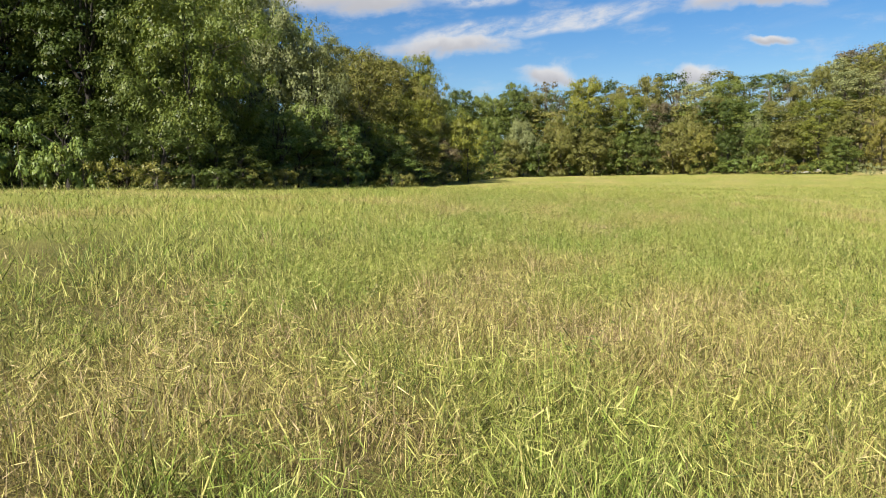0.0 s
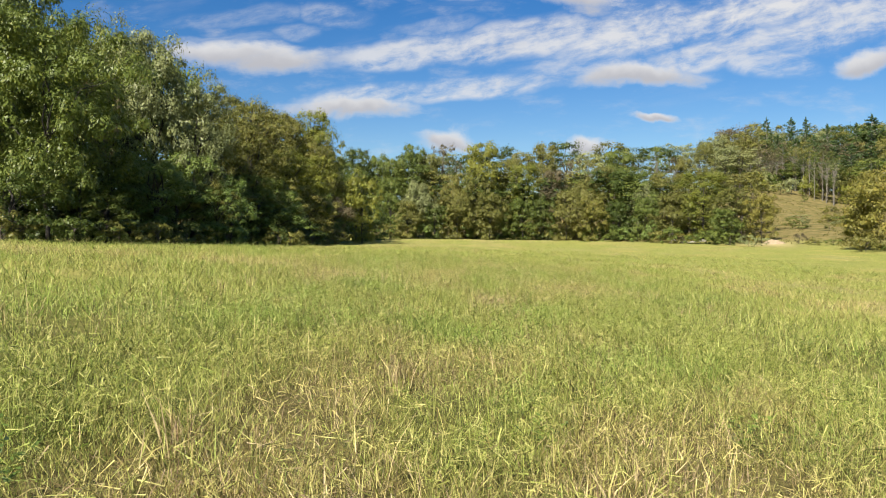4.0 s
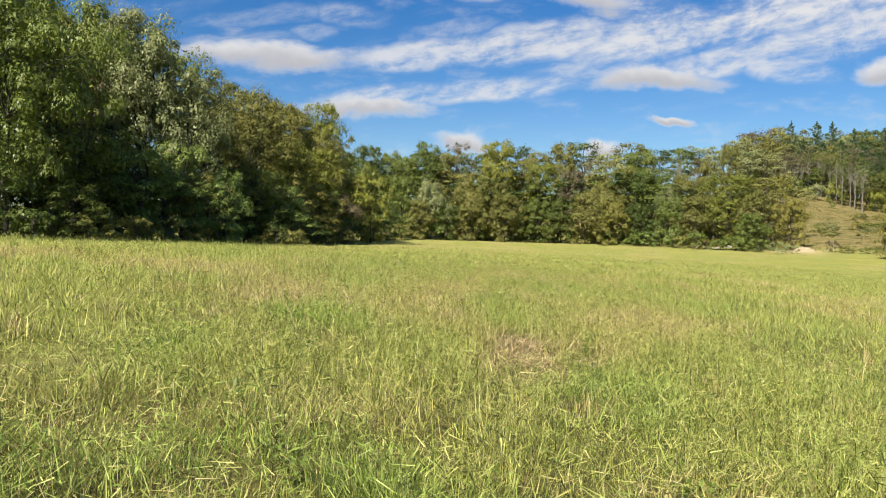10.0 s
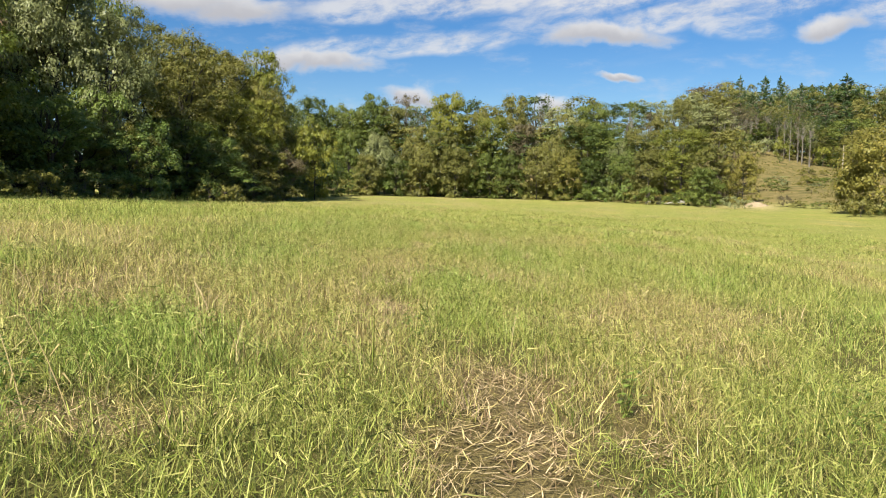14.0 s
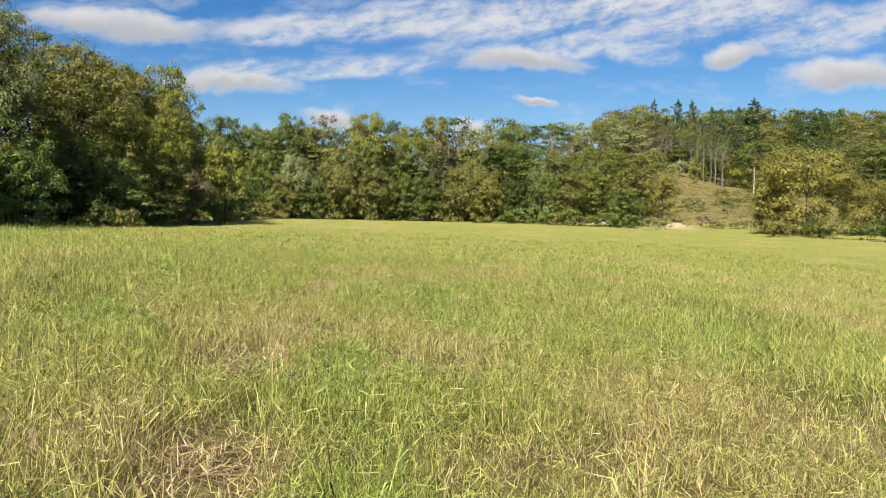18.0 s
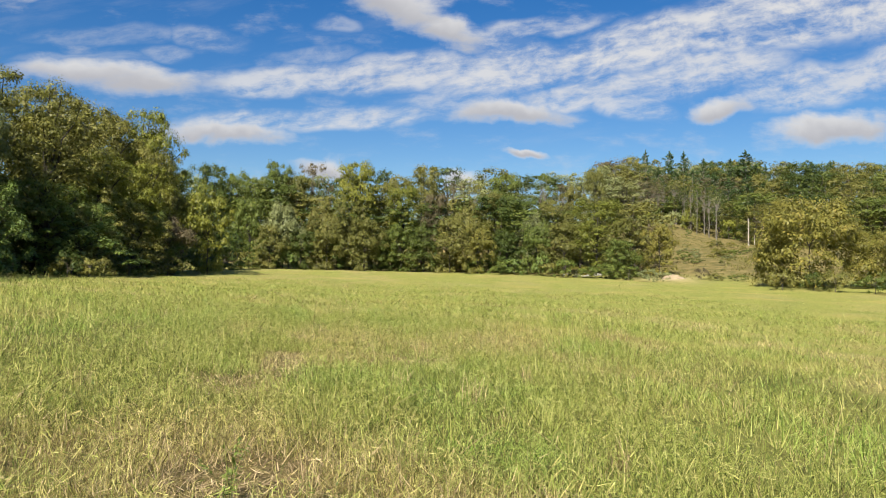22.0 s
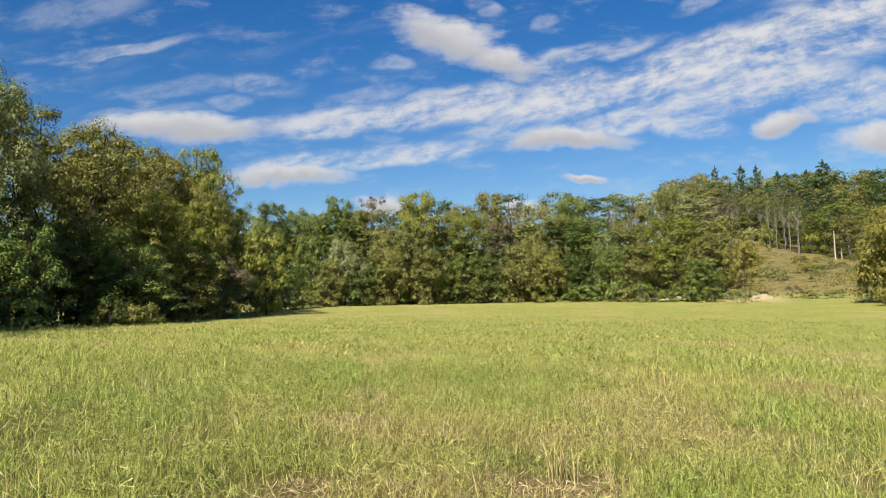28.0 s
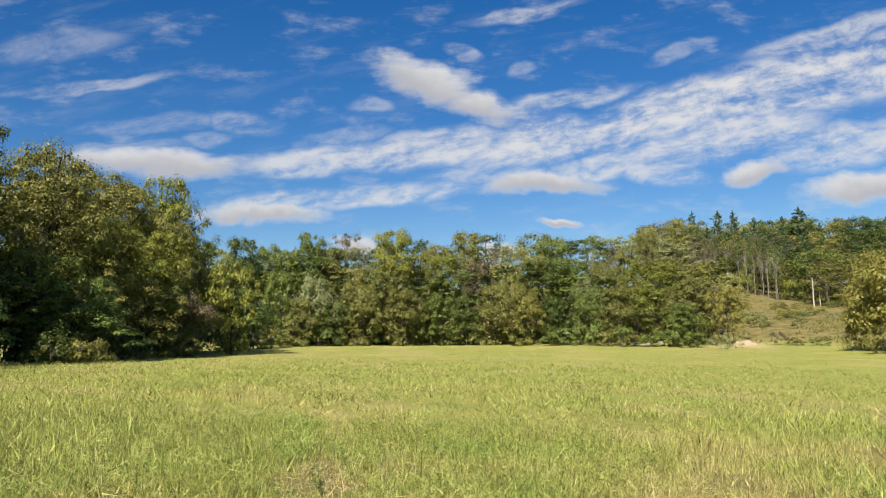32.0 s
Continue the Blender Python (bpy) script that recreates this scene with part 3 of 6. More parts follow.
for k in range(3):
    broadleaf("hill" + "abc"[k], 16, 4.2, 0.6, 75, 5600, HILL * 0.54, BARK_DARK, limbs=6, sides=4, droop=0.2, belly=(0.35, 0.45, 0.55)[k], gaps=0.5, ragged=0.12, grain=1.2, foot=0.7)
for k in range(2):
    broadleaf("slim" + "ab"[k], 18, 2.9, 6.0, 44, 1500, HILL * 0.45, BARK_GREY, stout=0.0075, droop=0.1, belly=0.7, gaps=0.6, ragged=0.3)


def conifer(key, high, wide, low, whorls, cards_each):
    r = 0.014 * high
    paths, ps, ns, axs = [limb((0, 0, -0.4), (0.05, 0, high), r, r * 0.1, 8, 0.03)], [], [], []
    for k in range(whorls):
        f = (k + rng.random()) / whorls
        z = low + (high * 0.97 - low) * f
        own = (wide * (1 - f ** 2.6) ** 0.8 * (0.45 + 0.65 * rng.random()) + 0.3) * (1 if rng.random() < 0.8 else 1.35)
        w = k * 2.4 + rng.normal(0, 0.4)
        tip = np.array((np.cos(w) * own, np.sin(w) * own, z + own * (0.1 + 0.5 * rng.random())))
        paths.append(limb((0, 0, z), tip, r * 0.25, r * 0.06, 2, 0.04))
        n = int(cards_each * (0.4 + 0.6 * own / wide))
        s = rng.random((n, 1)) ** 0.6
        ps.append(np.array((0, 0, z)) + (tip - np.array((0, 0, z))) * s + rng.normal(0, 0.2, (n, 3)) * np.array((1, 1, 0.6)) * (0.5 + 0.25 * own))
        ns.append(rng.normal(0, 0.7, (n, 3)) + np.array((0, 0, 0.8)))
        axs.append(rng.normal(0, 0.4, (n, 3)) + (tip - np.array((0, 0, z))) / own + np.array((0, 0, 0.9)))
    ps.append(np.array((0, 0, high)) - np.abs(rng.normal(0, 0.8, (40, 1))) * np.array((0, 0, 1)) + rng.normal(0, 0.1, (40, 3)))
    ns.append(rng.normal(0, 1, (40, 3)))
    axs.append(rng.normal(0, 0.5, (40, 3)) + np.array((0, 0, 1)))
    ps, ns, axs = map(np.concatenate, (ps, ns, axs))
    s = 0.45 + 0.35 * rng.random(len(ps))
    v, q = tubes(paths)
    KINDS[key] = (high, wide, mesh_from(key + "_trunk", v, q, BARK_PALE, True), tips_mesh(key + "_crown", leaf_tips(ps, ns, axs, s, s * 0.3), NEEDLE))


conifer("pinea", 24, 3.6, 8, 62, 62)
conifer("pineb", 22, 3.2, 6, 66, 56)

WORDS = {LEAF_DARK: "dark green", LEAF_GREEN: "green", LEAF_OLIVE: "olive green", LEAF_GREY: "grey-green", LEAF_YELLOW: "yellow-green",
         LEAF_BROWN: "brownish thin-leaved", LEAF_BUSH: "golden green", LEAF_VINE: "fresh green viny", NEEDLE: "dark green"}
FIRST = {}


def plant(key, leaf, x, y, high, wide, where, turn=None, sink=0.0):
    """A plant of a kind, that high and wide (its crown's radius), standing on the ground."""
    h0, w0, trunk_mesh, crown_mesh = KINDS[key]
    name = {"pi": "pine_tree", "bu": "bush", "sh": "shrub"}.get(key[:2], "tree")
    word = WORDS[leaf]
    label, group = {
        "wood": (f"tall {word} broadleaf tree with dense crown at the meadow's edge", "trees of the near wood edge"),
        "oaka": (f"spreading {word} broadleaf tree overhanging the meadow's edge", "trees of the near wood edge"),
        "back": (f"tall {word} broadleaf tree added to fill and shade the near wood", "trees inside the near wood"),
        "drap": (f"{word} tree draped in hanging vines beside the meadow", "draped trees"),
        "row": (f"{word} broadleaf tree in the dense row behind the meadow", "trees of the far row"),
        "airy": (f"half-bare {word} tree with pale limbs in the far row", "half-bare trees"),
        "bush": (f"large rounded {word} bush at the meadow's edge", "round bushes"),
        "shru": (f"leafy {word} shrub {where}", "shrubs"),
        "hill": (f"{word} broadleaf tree of the wooded hillside", "trees on the hill"),
        "thic": (f"dense {word} undergrowth tree added to darken the near wood", "undergrowth trees"),
        "slim": (f"slim {word} tree with bare pale trunk on the hillside", "slim trees on the hill"),
        "pine": ("tall dark green pine with bare lower trunk on the hill", "pines"),
    }[key[:4] if key[:3] != "row" else "row"]
    turn = rng.random() * 360 if turn is None else turn
    spot = (x, y, float(height(x, y)) - sink, 0, 0, turn)
    m = pose(*spot) @ Matrix.Diagonal((wide / w0, wide / w0, high / h0, 1))
    if (key, leaf, label) not in FIRST:
        root = new(name)
        tagged(root, label, name.replace("_tree", "").replace("pine", "pine tree"), group)
        part("trunk", trunk_mesh, root)
        c = part("crown", crown_mesh, root)
        c.material_slots[0].link = "OBJECT"
        c.material_slots[0].material = leaf
        root.matrix_basis = m
        FIRST[key, leaf, label] = root
        return root
    first = FIRST[key, leaf, label]
    s = first.scale.copy()
    return copy_thing(first, m @ Matrix.Diagonal((1 / s.x, 1 / s.y, 1 / s.z, 1)))


# ---- the near wood edge ----
# dark leaves at this end stand in for the shade on these trees
plant("wooda", LEAF_DARK, -49.2, 45.5, 19.0, 5.5, "")
plant("woodb", LEAF_DARK, -45.8, 48.3, 20.0, 5.4, "")
plant("woodc", LEAF_DARK, -43.3, 53.8, 20.2, 6.0, "")
plant("woodd", LEAF_DARK, -41.9, 60.2, 21.1, 6.3, "")
plant("oaka", LEAF_GREEN, -26.6, 51.0, 14.8, 4.6, "")
plant("oaka", LEAF_DARK, -31.4, 54.5, 17.5, 5.2, "", 70)
plant("woodc", LEAF_DARK, -36.5, 54.5, 19.6, 5.0, "")
plant("woodc", LEAF_DARK, -38.0, 60.9, 20.2, 5.8, "")
plant("oaka", LEAF_GREEN, -29.5, 60.5, 15.5, 5.4, "", 200)
plant("oaka", LEAF_DARK, -36.5, 62.0, 16.5, 6.0, "", 120)
plant("woodd", LEAF_BROWN, -34.6, 69.5, 16.4, 3.4, "")
plant("woodb", LEAF_GREY, -32.6, 74.2, 21.1, 4.2, "")
plant("woodd", LEAF_GREY, -30.3, 75.6, 20.6, 4.0, "")
plant("woodb", LEAF_GREY, -26.9, 76.6, 16.7, 3.7, "", 40)
plant("woodc", LEAF_OLIVE, -37.4, 78.3, 21.0, 4.8, "")
plant("wooda", LEAF_OLIVE, -28.0, 84.5, 16.1, 4.4, "")
plant("woodc", LEAF_OLIVE, -27.2, 95.0, 17.4, 4.6, "")
plant("woodc", LEAF_OLIVE, -33.2, 112.8, 20.6, 6.2, "")
plant("wooda", LEAF_OLIVE, -28.6, 108.5, 18.4, 5.0, "")
plant("woodd", LEAF_YELLOW, -25.9, 122.0, 21.2, 3.9, "")
plant("woodb", LEAF_OLIVE, -24.0, 119.5, 16.1, 3.2, "")
plant("woodc", LEAF_YELLOW, -24.8, 101.9, 12.4, 4.0, "")
plant("woodd", LEAF_YELLOW, -23.4, 110.5, 12.9, 3.6, "")
plant("woodd", LEAF_OLIVE, -29.5, 102.9, 16.0, 4.5, "")
plant("woodc", LEAF_OLIVE, -30.5, 120.3, 20.2, 5.6, "")
plant("woodb", LEAF_DARK, -24.9, 134.6, 15.4, 3.6, "")
plant("woodd", LEAF_DARK, -28.5, 131.3, 17.5, 4.9, "")
plant("woodb", LEAF_GREEN, -27.1, 138.7, 15.5, 4.3, "")
plant("rowc", LEAF_YELLOW, -18.3, 122.4, 11.4, 3.4, "")
plant("rowf", LEAF_BROWN, -21.6, 113.0, 7.0, 3.0, "")
# low growth that hides the trunks; draped ones dark-leaved in place of shade
plant("drapeda", LEAF_DARK, -26.6, 47.4, 4.2, 2.2, "")
plant("drapedb", LEAF_DARK, -30.6, 49.6, 5.0, 2.6, "")
plant("drapeda", LEAF_DARK, -23.9, 53.0, 3.4, 2.0, "")
plant("drapeda", LEAF_DARK, -31.8, 45.0, 6.0, 2.8, "")
plant("shrubb", LEAF_OLIVE, -26.0, 45.4, 1.8, 1.5, "at the foot of the wood")
plant("shruba", LEAF_DARK, -23.8, 48.8, 1.7, 1.5, "at the foot of the wood")
plant("shrubb", LEAF_OLIVE, -23.3, 53.6, 1.6, 1.6, "at the foot of the wood")
plant("shruba", LEAF_BUSH, -22.8, 58.4, 1.7, 1.4, "at the foot of the wood")
plant("shrubb", LEAF_DARK, -22.4, 63.0, 1.8, 1.6, "at the foot of the wood")
# unseen trees added left of the view to cast shade on the wood edge
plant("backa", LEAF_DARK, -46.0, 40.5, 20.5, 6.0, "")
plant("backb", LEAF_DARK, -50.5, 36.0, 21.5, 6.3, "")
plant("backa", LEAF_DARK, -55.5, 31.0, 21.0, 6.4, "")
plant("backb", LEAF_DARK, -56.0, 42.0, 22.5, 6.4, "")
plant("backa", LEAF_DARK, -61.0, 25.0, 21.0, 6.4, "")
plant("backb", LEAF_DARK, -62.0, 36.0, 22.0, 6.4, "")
# second line behind it, mostly dark-leaved to paint the wood's shaded depth
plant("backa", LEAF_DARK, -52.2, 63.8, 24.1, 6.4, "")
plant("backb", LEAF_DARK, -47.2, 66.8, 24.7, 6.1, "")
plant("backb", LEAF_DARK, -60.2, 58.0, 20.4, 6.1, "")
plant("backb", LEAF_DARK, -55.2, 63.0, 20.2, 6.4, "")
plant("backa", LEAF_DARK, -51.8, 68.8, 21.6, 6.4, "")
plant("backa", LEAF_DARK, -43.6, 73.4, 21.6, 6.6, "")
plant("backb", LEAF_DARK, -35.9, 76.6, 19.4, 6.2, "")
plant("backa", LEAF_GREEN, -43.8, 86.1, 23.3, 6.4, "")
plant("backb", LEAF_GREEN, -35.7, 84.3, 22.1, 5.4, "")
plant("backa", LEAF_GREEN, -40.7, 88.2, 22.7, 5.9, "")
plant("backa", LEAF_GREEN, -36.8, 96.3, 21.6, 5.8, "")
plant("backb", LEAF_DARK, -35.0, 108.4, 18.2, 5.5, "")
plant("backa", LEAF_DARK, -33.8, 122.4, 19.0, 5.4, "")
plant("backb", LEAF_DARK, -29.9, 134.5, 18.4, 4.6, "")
# draped lower growth along the edge
plant("drapeda", LEAF_VINE, -23.2, 72.0, 5.5, 2.4, "")
plant("drapedb", LEAF_VINE, -26.5, 66.7, 7.2, 3.6, "")
plant("drapeda", LEAF_VINE, -22.2, 88.9, 4.8, 4.1, "")
plant("drapedb", LEAF_VINE, -25.8, 73.0, 8.6, 2.6, "")
plant("drapeda", LEAF_VINE, -23.4, 76.4, 6.6, 2.3, "")
plant("drapedb", LEAF_VINE, -21.6, 91.6, 6.4, 1.8, "")
plant("drapedb", LEAF_GREEN, -29.4, 64.7, 6.4, 3.7, "")
plant("drapeda", LEAF_DARK, -38.0, 50.8, 7.6, 3.7, "")
plant("drapedb", LEAF_DARK, -39.6, 46.4, 8.1, 3.9, "")
plant("drapeda", LEAF_OLIVE, -24.7, 72.8, 6.0, 2.7, "")
plant("drapedb", LEAF_GREEN, -24.0, 86.8, 7.9, 3.6, "")
plant("drapeda", LEAF_OLIVE, -21.8, 102.8, 6.7, 3.5, "")
plant("drapeda", LEAF_VINE, -28.6, 66.7, 5.8, 3.6, "")
plant("drapeda", LEAF_VINE, -26.3, 70.8, 5.3, 3.8, "")
plant("drapedb", LEAF_DARK, -38.9, 48.5, 6.9, 3.8, "")
plant("drapeda", LEAF_DARK, -42.0, 44.9, 7.6, 3.8, "")
plant("drapedb", LEAF_VINE, -25.1, 87.3, 6.5, 3.6, "")
plant("drapeda", LEAF_OLIVE, -23.3, 91.3, 6.1, 3.3, "")
plant("drapedb", LEAF_VINE, -23.3, 95.2, 6.8, 2.1, "")
plant("drapeda", LEAF_OLIVE, -23.2, 101.2, 7.6, 3.3, "")
plant("drapedb", LEAF_YELLOW, -23.8, 109.0, 9.8, 3.4, "")
plant("drapeda", LEAF_GREEN, -23.0, 109.2, 8.2, 3.7, "")
plant("drapedb", LEAF_OLIVE, -23.5, 123.1, 10.0, 3.6, "")
plant("drapeda", LEAF_OLIVE, -27.8, 85.4, 6.7, 4.1, "")
plant("drapedb", LEAF_VINE, -22.5, 117.5, 5.3, 3.0, "")
# dark undergrowth added inside the wood: closes lit gaps, leaf colour stands for shade
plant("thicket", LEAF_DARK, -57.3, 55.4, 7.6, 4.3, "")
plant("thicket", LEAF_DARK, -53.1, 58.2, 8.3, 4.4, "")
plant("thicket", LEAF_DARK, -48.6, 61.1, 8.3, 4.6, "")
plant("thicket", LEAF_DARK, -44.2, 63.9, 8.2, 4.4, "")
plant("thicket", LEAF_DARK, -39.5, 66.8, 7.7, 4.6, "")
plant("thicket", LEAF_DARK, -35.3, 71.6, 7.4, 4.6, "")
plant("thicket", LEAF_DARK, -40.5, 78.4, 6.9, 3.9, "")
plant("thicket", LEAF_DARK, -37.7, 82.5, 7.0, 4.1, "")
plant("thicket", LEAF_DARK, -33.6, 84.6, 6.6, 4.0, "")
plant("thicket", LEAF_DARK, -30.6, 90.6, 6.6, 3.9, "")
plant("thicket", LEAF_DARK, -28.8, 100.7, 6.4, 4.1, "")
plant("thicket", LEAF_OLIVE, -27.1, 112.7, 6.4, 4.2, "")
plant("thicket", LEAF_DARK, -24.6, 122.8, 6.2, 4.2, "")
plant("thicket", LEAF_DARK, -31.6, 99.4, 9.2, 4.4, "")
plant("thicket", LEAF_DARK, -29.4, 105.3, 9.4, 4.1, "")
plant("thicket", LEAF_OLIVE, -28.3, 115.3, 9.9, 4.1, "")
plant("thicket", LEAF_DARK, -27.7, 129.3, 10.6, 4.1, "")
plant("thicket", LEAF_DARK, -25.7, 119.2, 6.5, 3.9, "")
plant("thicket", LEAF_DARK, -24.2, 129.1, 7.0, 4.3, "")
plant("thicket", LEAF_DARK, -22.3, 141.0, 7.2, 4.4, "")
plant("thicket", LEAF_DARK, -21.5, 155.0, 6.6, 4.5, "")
# shrubs at the foot of the wood
plant("shrubb", LEAF_VINE, -32.2, 41.4, 4.0, 1.9, "at the foot of the wood")
plant("shruba", LEAF_VINE, -30.4, 42.2, 2.9, 1.6, "at the foot of the wood")
plant("shrubb", LEAF_VINE, -29.2, 42.8, 3.2, 1.2, "at the foot of the wood")
plant("shruba", LEAF_BUSH, -28.0, 43.4, 2.0, 1.2, "at the foot of the wood")
plant("shrubb", LEAF_GREEN, -34.5, 40.9, 3.6, 1.8, "at the foot of the wood")
plant("shruba", LEAF_DARK, -31.9, 51.4, 1.5, 1.8, "at the foot of the wood")
plant("shruba", LEAF_OLIVE, -29.3, 52.9, 1.6, 1.6, "at the foot of the wood")
plant("shruba", LEAF_DARK, -27.8, 54.1, 1.4, 1.4, "at the foot of the wood")
plant("shruba", LEAF_DARK, -26.3, 58.5, 1.7, 1.7, "at the foot of the wood")
plant("shrubb", LEAF_OLIVE, -24.8, 62.9, 1.6, 1.9, "at the foot of the wood")
plant("shrubb", LEAF_BUSH, -23.4, 67.2, 1.6, 1.7, "at the foot of the wood")
plant("shruba", LEAF_VINE, -22.2, 71.5, 1.9, 1.6, "at the foot of the wood")
plant("shrubb", LEAF_BUSH, -21.0, 84.0, 1.7, 1.8, "at the foot of the wood")
plant("shruba", LEAF_OLIVE, -20.6, 93.3, 1.8, 1.7, "at the foot of the wood")
plant("shruba", LEAF_DARK, -27.4, 53.8, 1.2, 1.4, "at the foot of the wood")
plant("shruba", LEAF_OLIVE, -19.5, 83.0, 1.5, 1.4, "at the foot of the wood")
plant("shruba", LEAF_DARK, -19.5, 93.0, 1.7, 1.6, "at the foot of the wood")
plant("shrubb", LEAF_OLIVE, -19.0, 105.0, 1.9, 1.8, "at the foot of the wood")
plant("shrubb", LEAF_DARK, -19.8, 79.5, 1.8, 1.0, "at the foot of the wood")
plant("shruba", LEAF_OLIVE, -19.1, 85.5, 1.7, 0.7, "at the foot of the wood")
plant("shrubb", LEAF_OLIVE, -20.9, 107.8, 1.8, 1.0, "at the foot of the wood")
plant("shruba", LEAF_DARK, -19.5, 93.6, 1.8, 1.3, "at the foot of the wood")
# ---- the far row ----
plant("rowa", LEAF_DARK, -27.6, 178.0, 20.1, 4.0, "")
plant("rowb", LEAF_GREEN, -23.2, 180.0, 18.9, 3.3, "")
plant("rowe", LEAF_GREEN, -15.9, 181.0, 21.6, 3.5, "")
plant("airy", LEAF_BROWN, -9.2, 184.0, 22.6, 3.8, "")
plant("rowe", LEAF_YELLOW, -0.6, 178.0, 21.9, 4.8, "")
plant("rowb", LEAF_OLIVE, 6.6, 182.0, 18.2, 3.1, "")
plant("rowa", LEAF_OLIVE, 13.7, 184.0, 21.5, 3.8, "")
plant("airy", LEAF_BROWN, 19.5, 186.0, 18.9, 3.4, "")
plant("airy", LEAF_OLIVE, 23.8, 186.0, 18.5, 2.9, "")
plant("rowe", LEAF_GREEN, 29.3, 182.0, 19.8, 4.8, "")
plant("airy", LEAF_GREEN, 39.3, 190.0, 20.8, 2.9, "")
plant("airy", LEAF_BROWN, 43.1, 188.0, 17.9, 3.3, "")
plant("rowb", LEAF_OLIVE, 49.1, 186.0, 20.3, 2.9, "")
plant("rowe", LEAF_OLIVE, 44.4, 184.0, 17.0, 3.2, "")
plant("rowa", LEAF_OLIVE, -12.1, 182.0, 18.6, 4.1, "")
plant("rowa", LEAF_GREEN, -20.0, 180.0, 18.0, 3.5, "")
# its middle trees
plant("rowb", LEAF_YELLOW, 8.5, 175.0, 17.1, 3.8, "")
plant("rowa", LEAF_BROWN, 14.9, 176.0, 15.3, 3.2, "")
plant("rowf", LEAF_OLIVE, 20.9, 175.0, 13.6, 3.7, "")
plant("rowb", LEAF_GREEN, 30.8, 175.0, 15.0, 4.6, "")
plant("rowf", LEAF_GREY, 32.7, 173.0, 12.1, 3.7, "")
plant("rowc", LEAF_OLIVE, -1.7, 173.0, 14.4, 4.5, "")
plant("rowf", LEAF_OLIVE, -6.9, 174.0, 13.8, 3.6, "")
plant("rowf", LEAF_GREY, -13.8, 170.0, 12.9, 4.0, "")
plant("rowd", LEAF_GREEN, -19.6, 170.0, 13.1, 3.5, "")
plant("rowa", LEAF_OLIVE, 25.4, 177.0, 15.7, 3.5, "")
plant("rowb", LEAF_OLIVE, 36.9, 172.0, 14.0, 3.7, "")
# growth between its back and front trees
plant("hillb", LEAF_GREEN, -32.6, 187.4, 15.4, 7.5, "")
plant("hillc", LEAF_GREEN, -27.1, 190.0, 13.8, 7.9, "")
plant("hilla", LEAF_GREEN, -20.7, 182.1, 15.8, 8.4, "")
plant("hillc", LEAF_DARK, -15.4, 182.0, 16.7, 7.5, "")
plant("hilla", LEAF_OLIVE, -9.7, 179.5, 14.9, 7.2, "")
plant("hillc", LEAF_DARK, -3.9, 177.3, 13.1, 8.1, "")
plant("hillc", LEAF_OLIVE, 1.1, 185.8, 15.1, 8.4, "")
plant("hilla", LEAF_GREEN, 7.2, 188.7, 13.0, 8.0, "")
plant("hillc", LEAF_DARK, 11.7, 177.6, 13.2, 8.1, "")
plant("hillb", LEAF_OLIVE, 18.6, 188.3, 14.9, 7.8, "")
plant("hillb", LEAF_GREEN, 24.1, 187.2, 15.0, 8.4, "")
plant("hillb", LEAF_DARK, 27.3, 176.0, 15.1, 7.0, "")
plant("hillb", LEAF_GREEN, 32.7, 176.0, 12.7, 7.9, "")
plant("hilla", LEAF_GREEN, 39.2, 179.0, 12.2, 7.4, "")
plant("hilla", LEAF_OLIVE, 42.8, 172.6, 11.0, 8.0, "")
plant("hilla", LEAF_GREEN, 47.4, 171.7, 10.6, 6.9, "")
plant("hillb", LEAF_OLIVE, 52.4, 169.6, 13.4, 6.6, "")
# its front trees
plant("rowc", LEAF_OLIVE, -5.7, 168.0, 10.2, 3.6, "")
plant("rowd", LEAF_OLIVE, 1.0, 167.0, 10.2, 3.7, "")
plant("rowd", LEAF_GREEN, 7.8, 168.0, 8.9, 3.4, "")
plant("rowc", LEAF_DARK, 12.0, 169.0, 9.7, 2.9, "")
plant("rowd", LEAF_OLIVE, 16.6, 168.0, 11.0, 3.6, "")
plant("rowc", LEAF_BUSH, 21.7, 167.0, 9.6, 3.4, "")
plant("rowd", LEAF_DARK, 26.9, 166.0, 8.2, 3.4, "")
plant("rowc", LEAF_GREEN, 32.1, 165.0, 9.9, 3.4, "")
plant("rowd", LEAF_OLIVE, 36.5, 162.0, 9.8, 3.9, "")
plant("rowb", LEAF_YELLOW, 42.0, 160.0, 14.0, 5.1, "")
plant("rowd", LEAF_OLIVE, 46.5, 155.0, 10.7, 4.1, "")
plant("rowc", LEAF_BUSH, 49.6, 150.0, 9.8, 3.0, "")
plant("rowd", LEAF_GREEN, 42.9, 150.0, 6.9, 3.4, "")
plant("rowc", LEAF_BROWN, 49.7, 158.0, 9.6, 2.8, "")
plant("rowc", LEAF_DARK, -10.3, 168.0, 7.7, 3.2, "")
plant("rowd", LEAF_OLIVE, -15.6, 165.0, 8.2, 3.0, "")
plant("rowc", LEAF_DARK, 4.3, 170.0, 7.5, 2.6, "")
# shrubs along its foot
plant("shruba", LEAF_GREEN, -24.1, 145.6, 3.0, 2.1, "along the foot of the far row")
plant("shrubb", LEAF_GREEN, -23.5, 152.8, 3.1, 2.4, "along the foot of the far row")
plant("shrubb", LEAF_OLIVE, -22.3, 158.1, 2.8, 2.7, "along the foot of the far row")
plant("shrubb", LEAF_OLIVE, -21.0, 162.5, 3.0, 1.8, "along the foot of the far row")
plant("shrubb", LEAF_OLIVE, -19.1, 164.8, 3.1, 2.8, "along the foot of the far row")
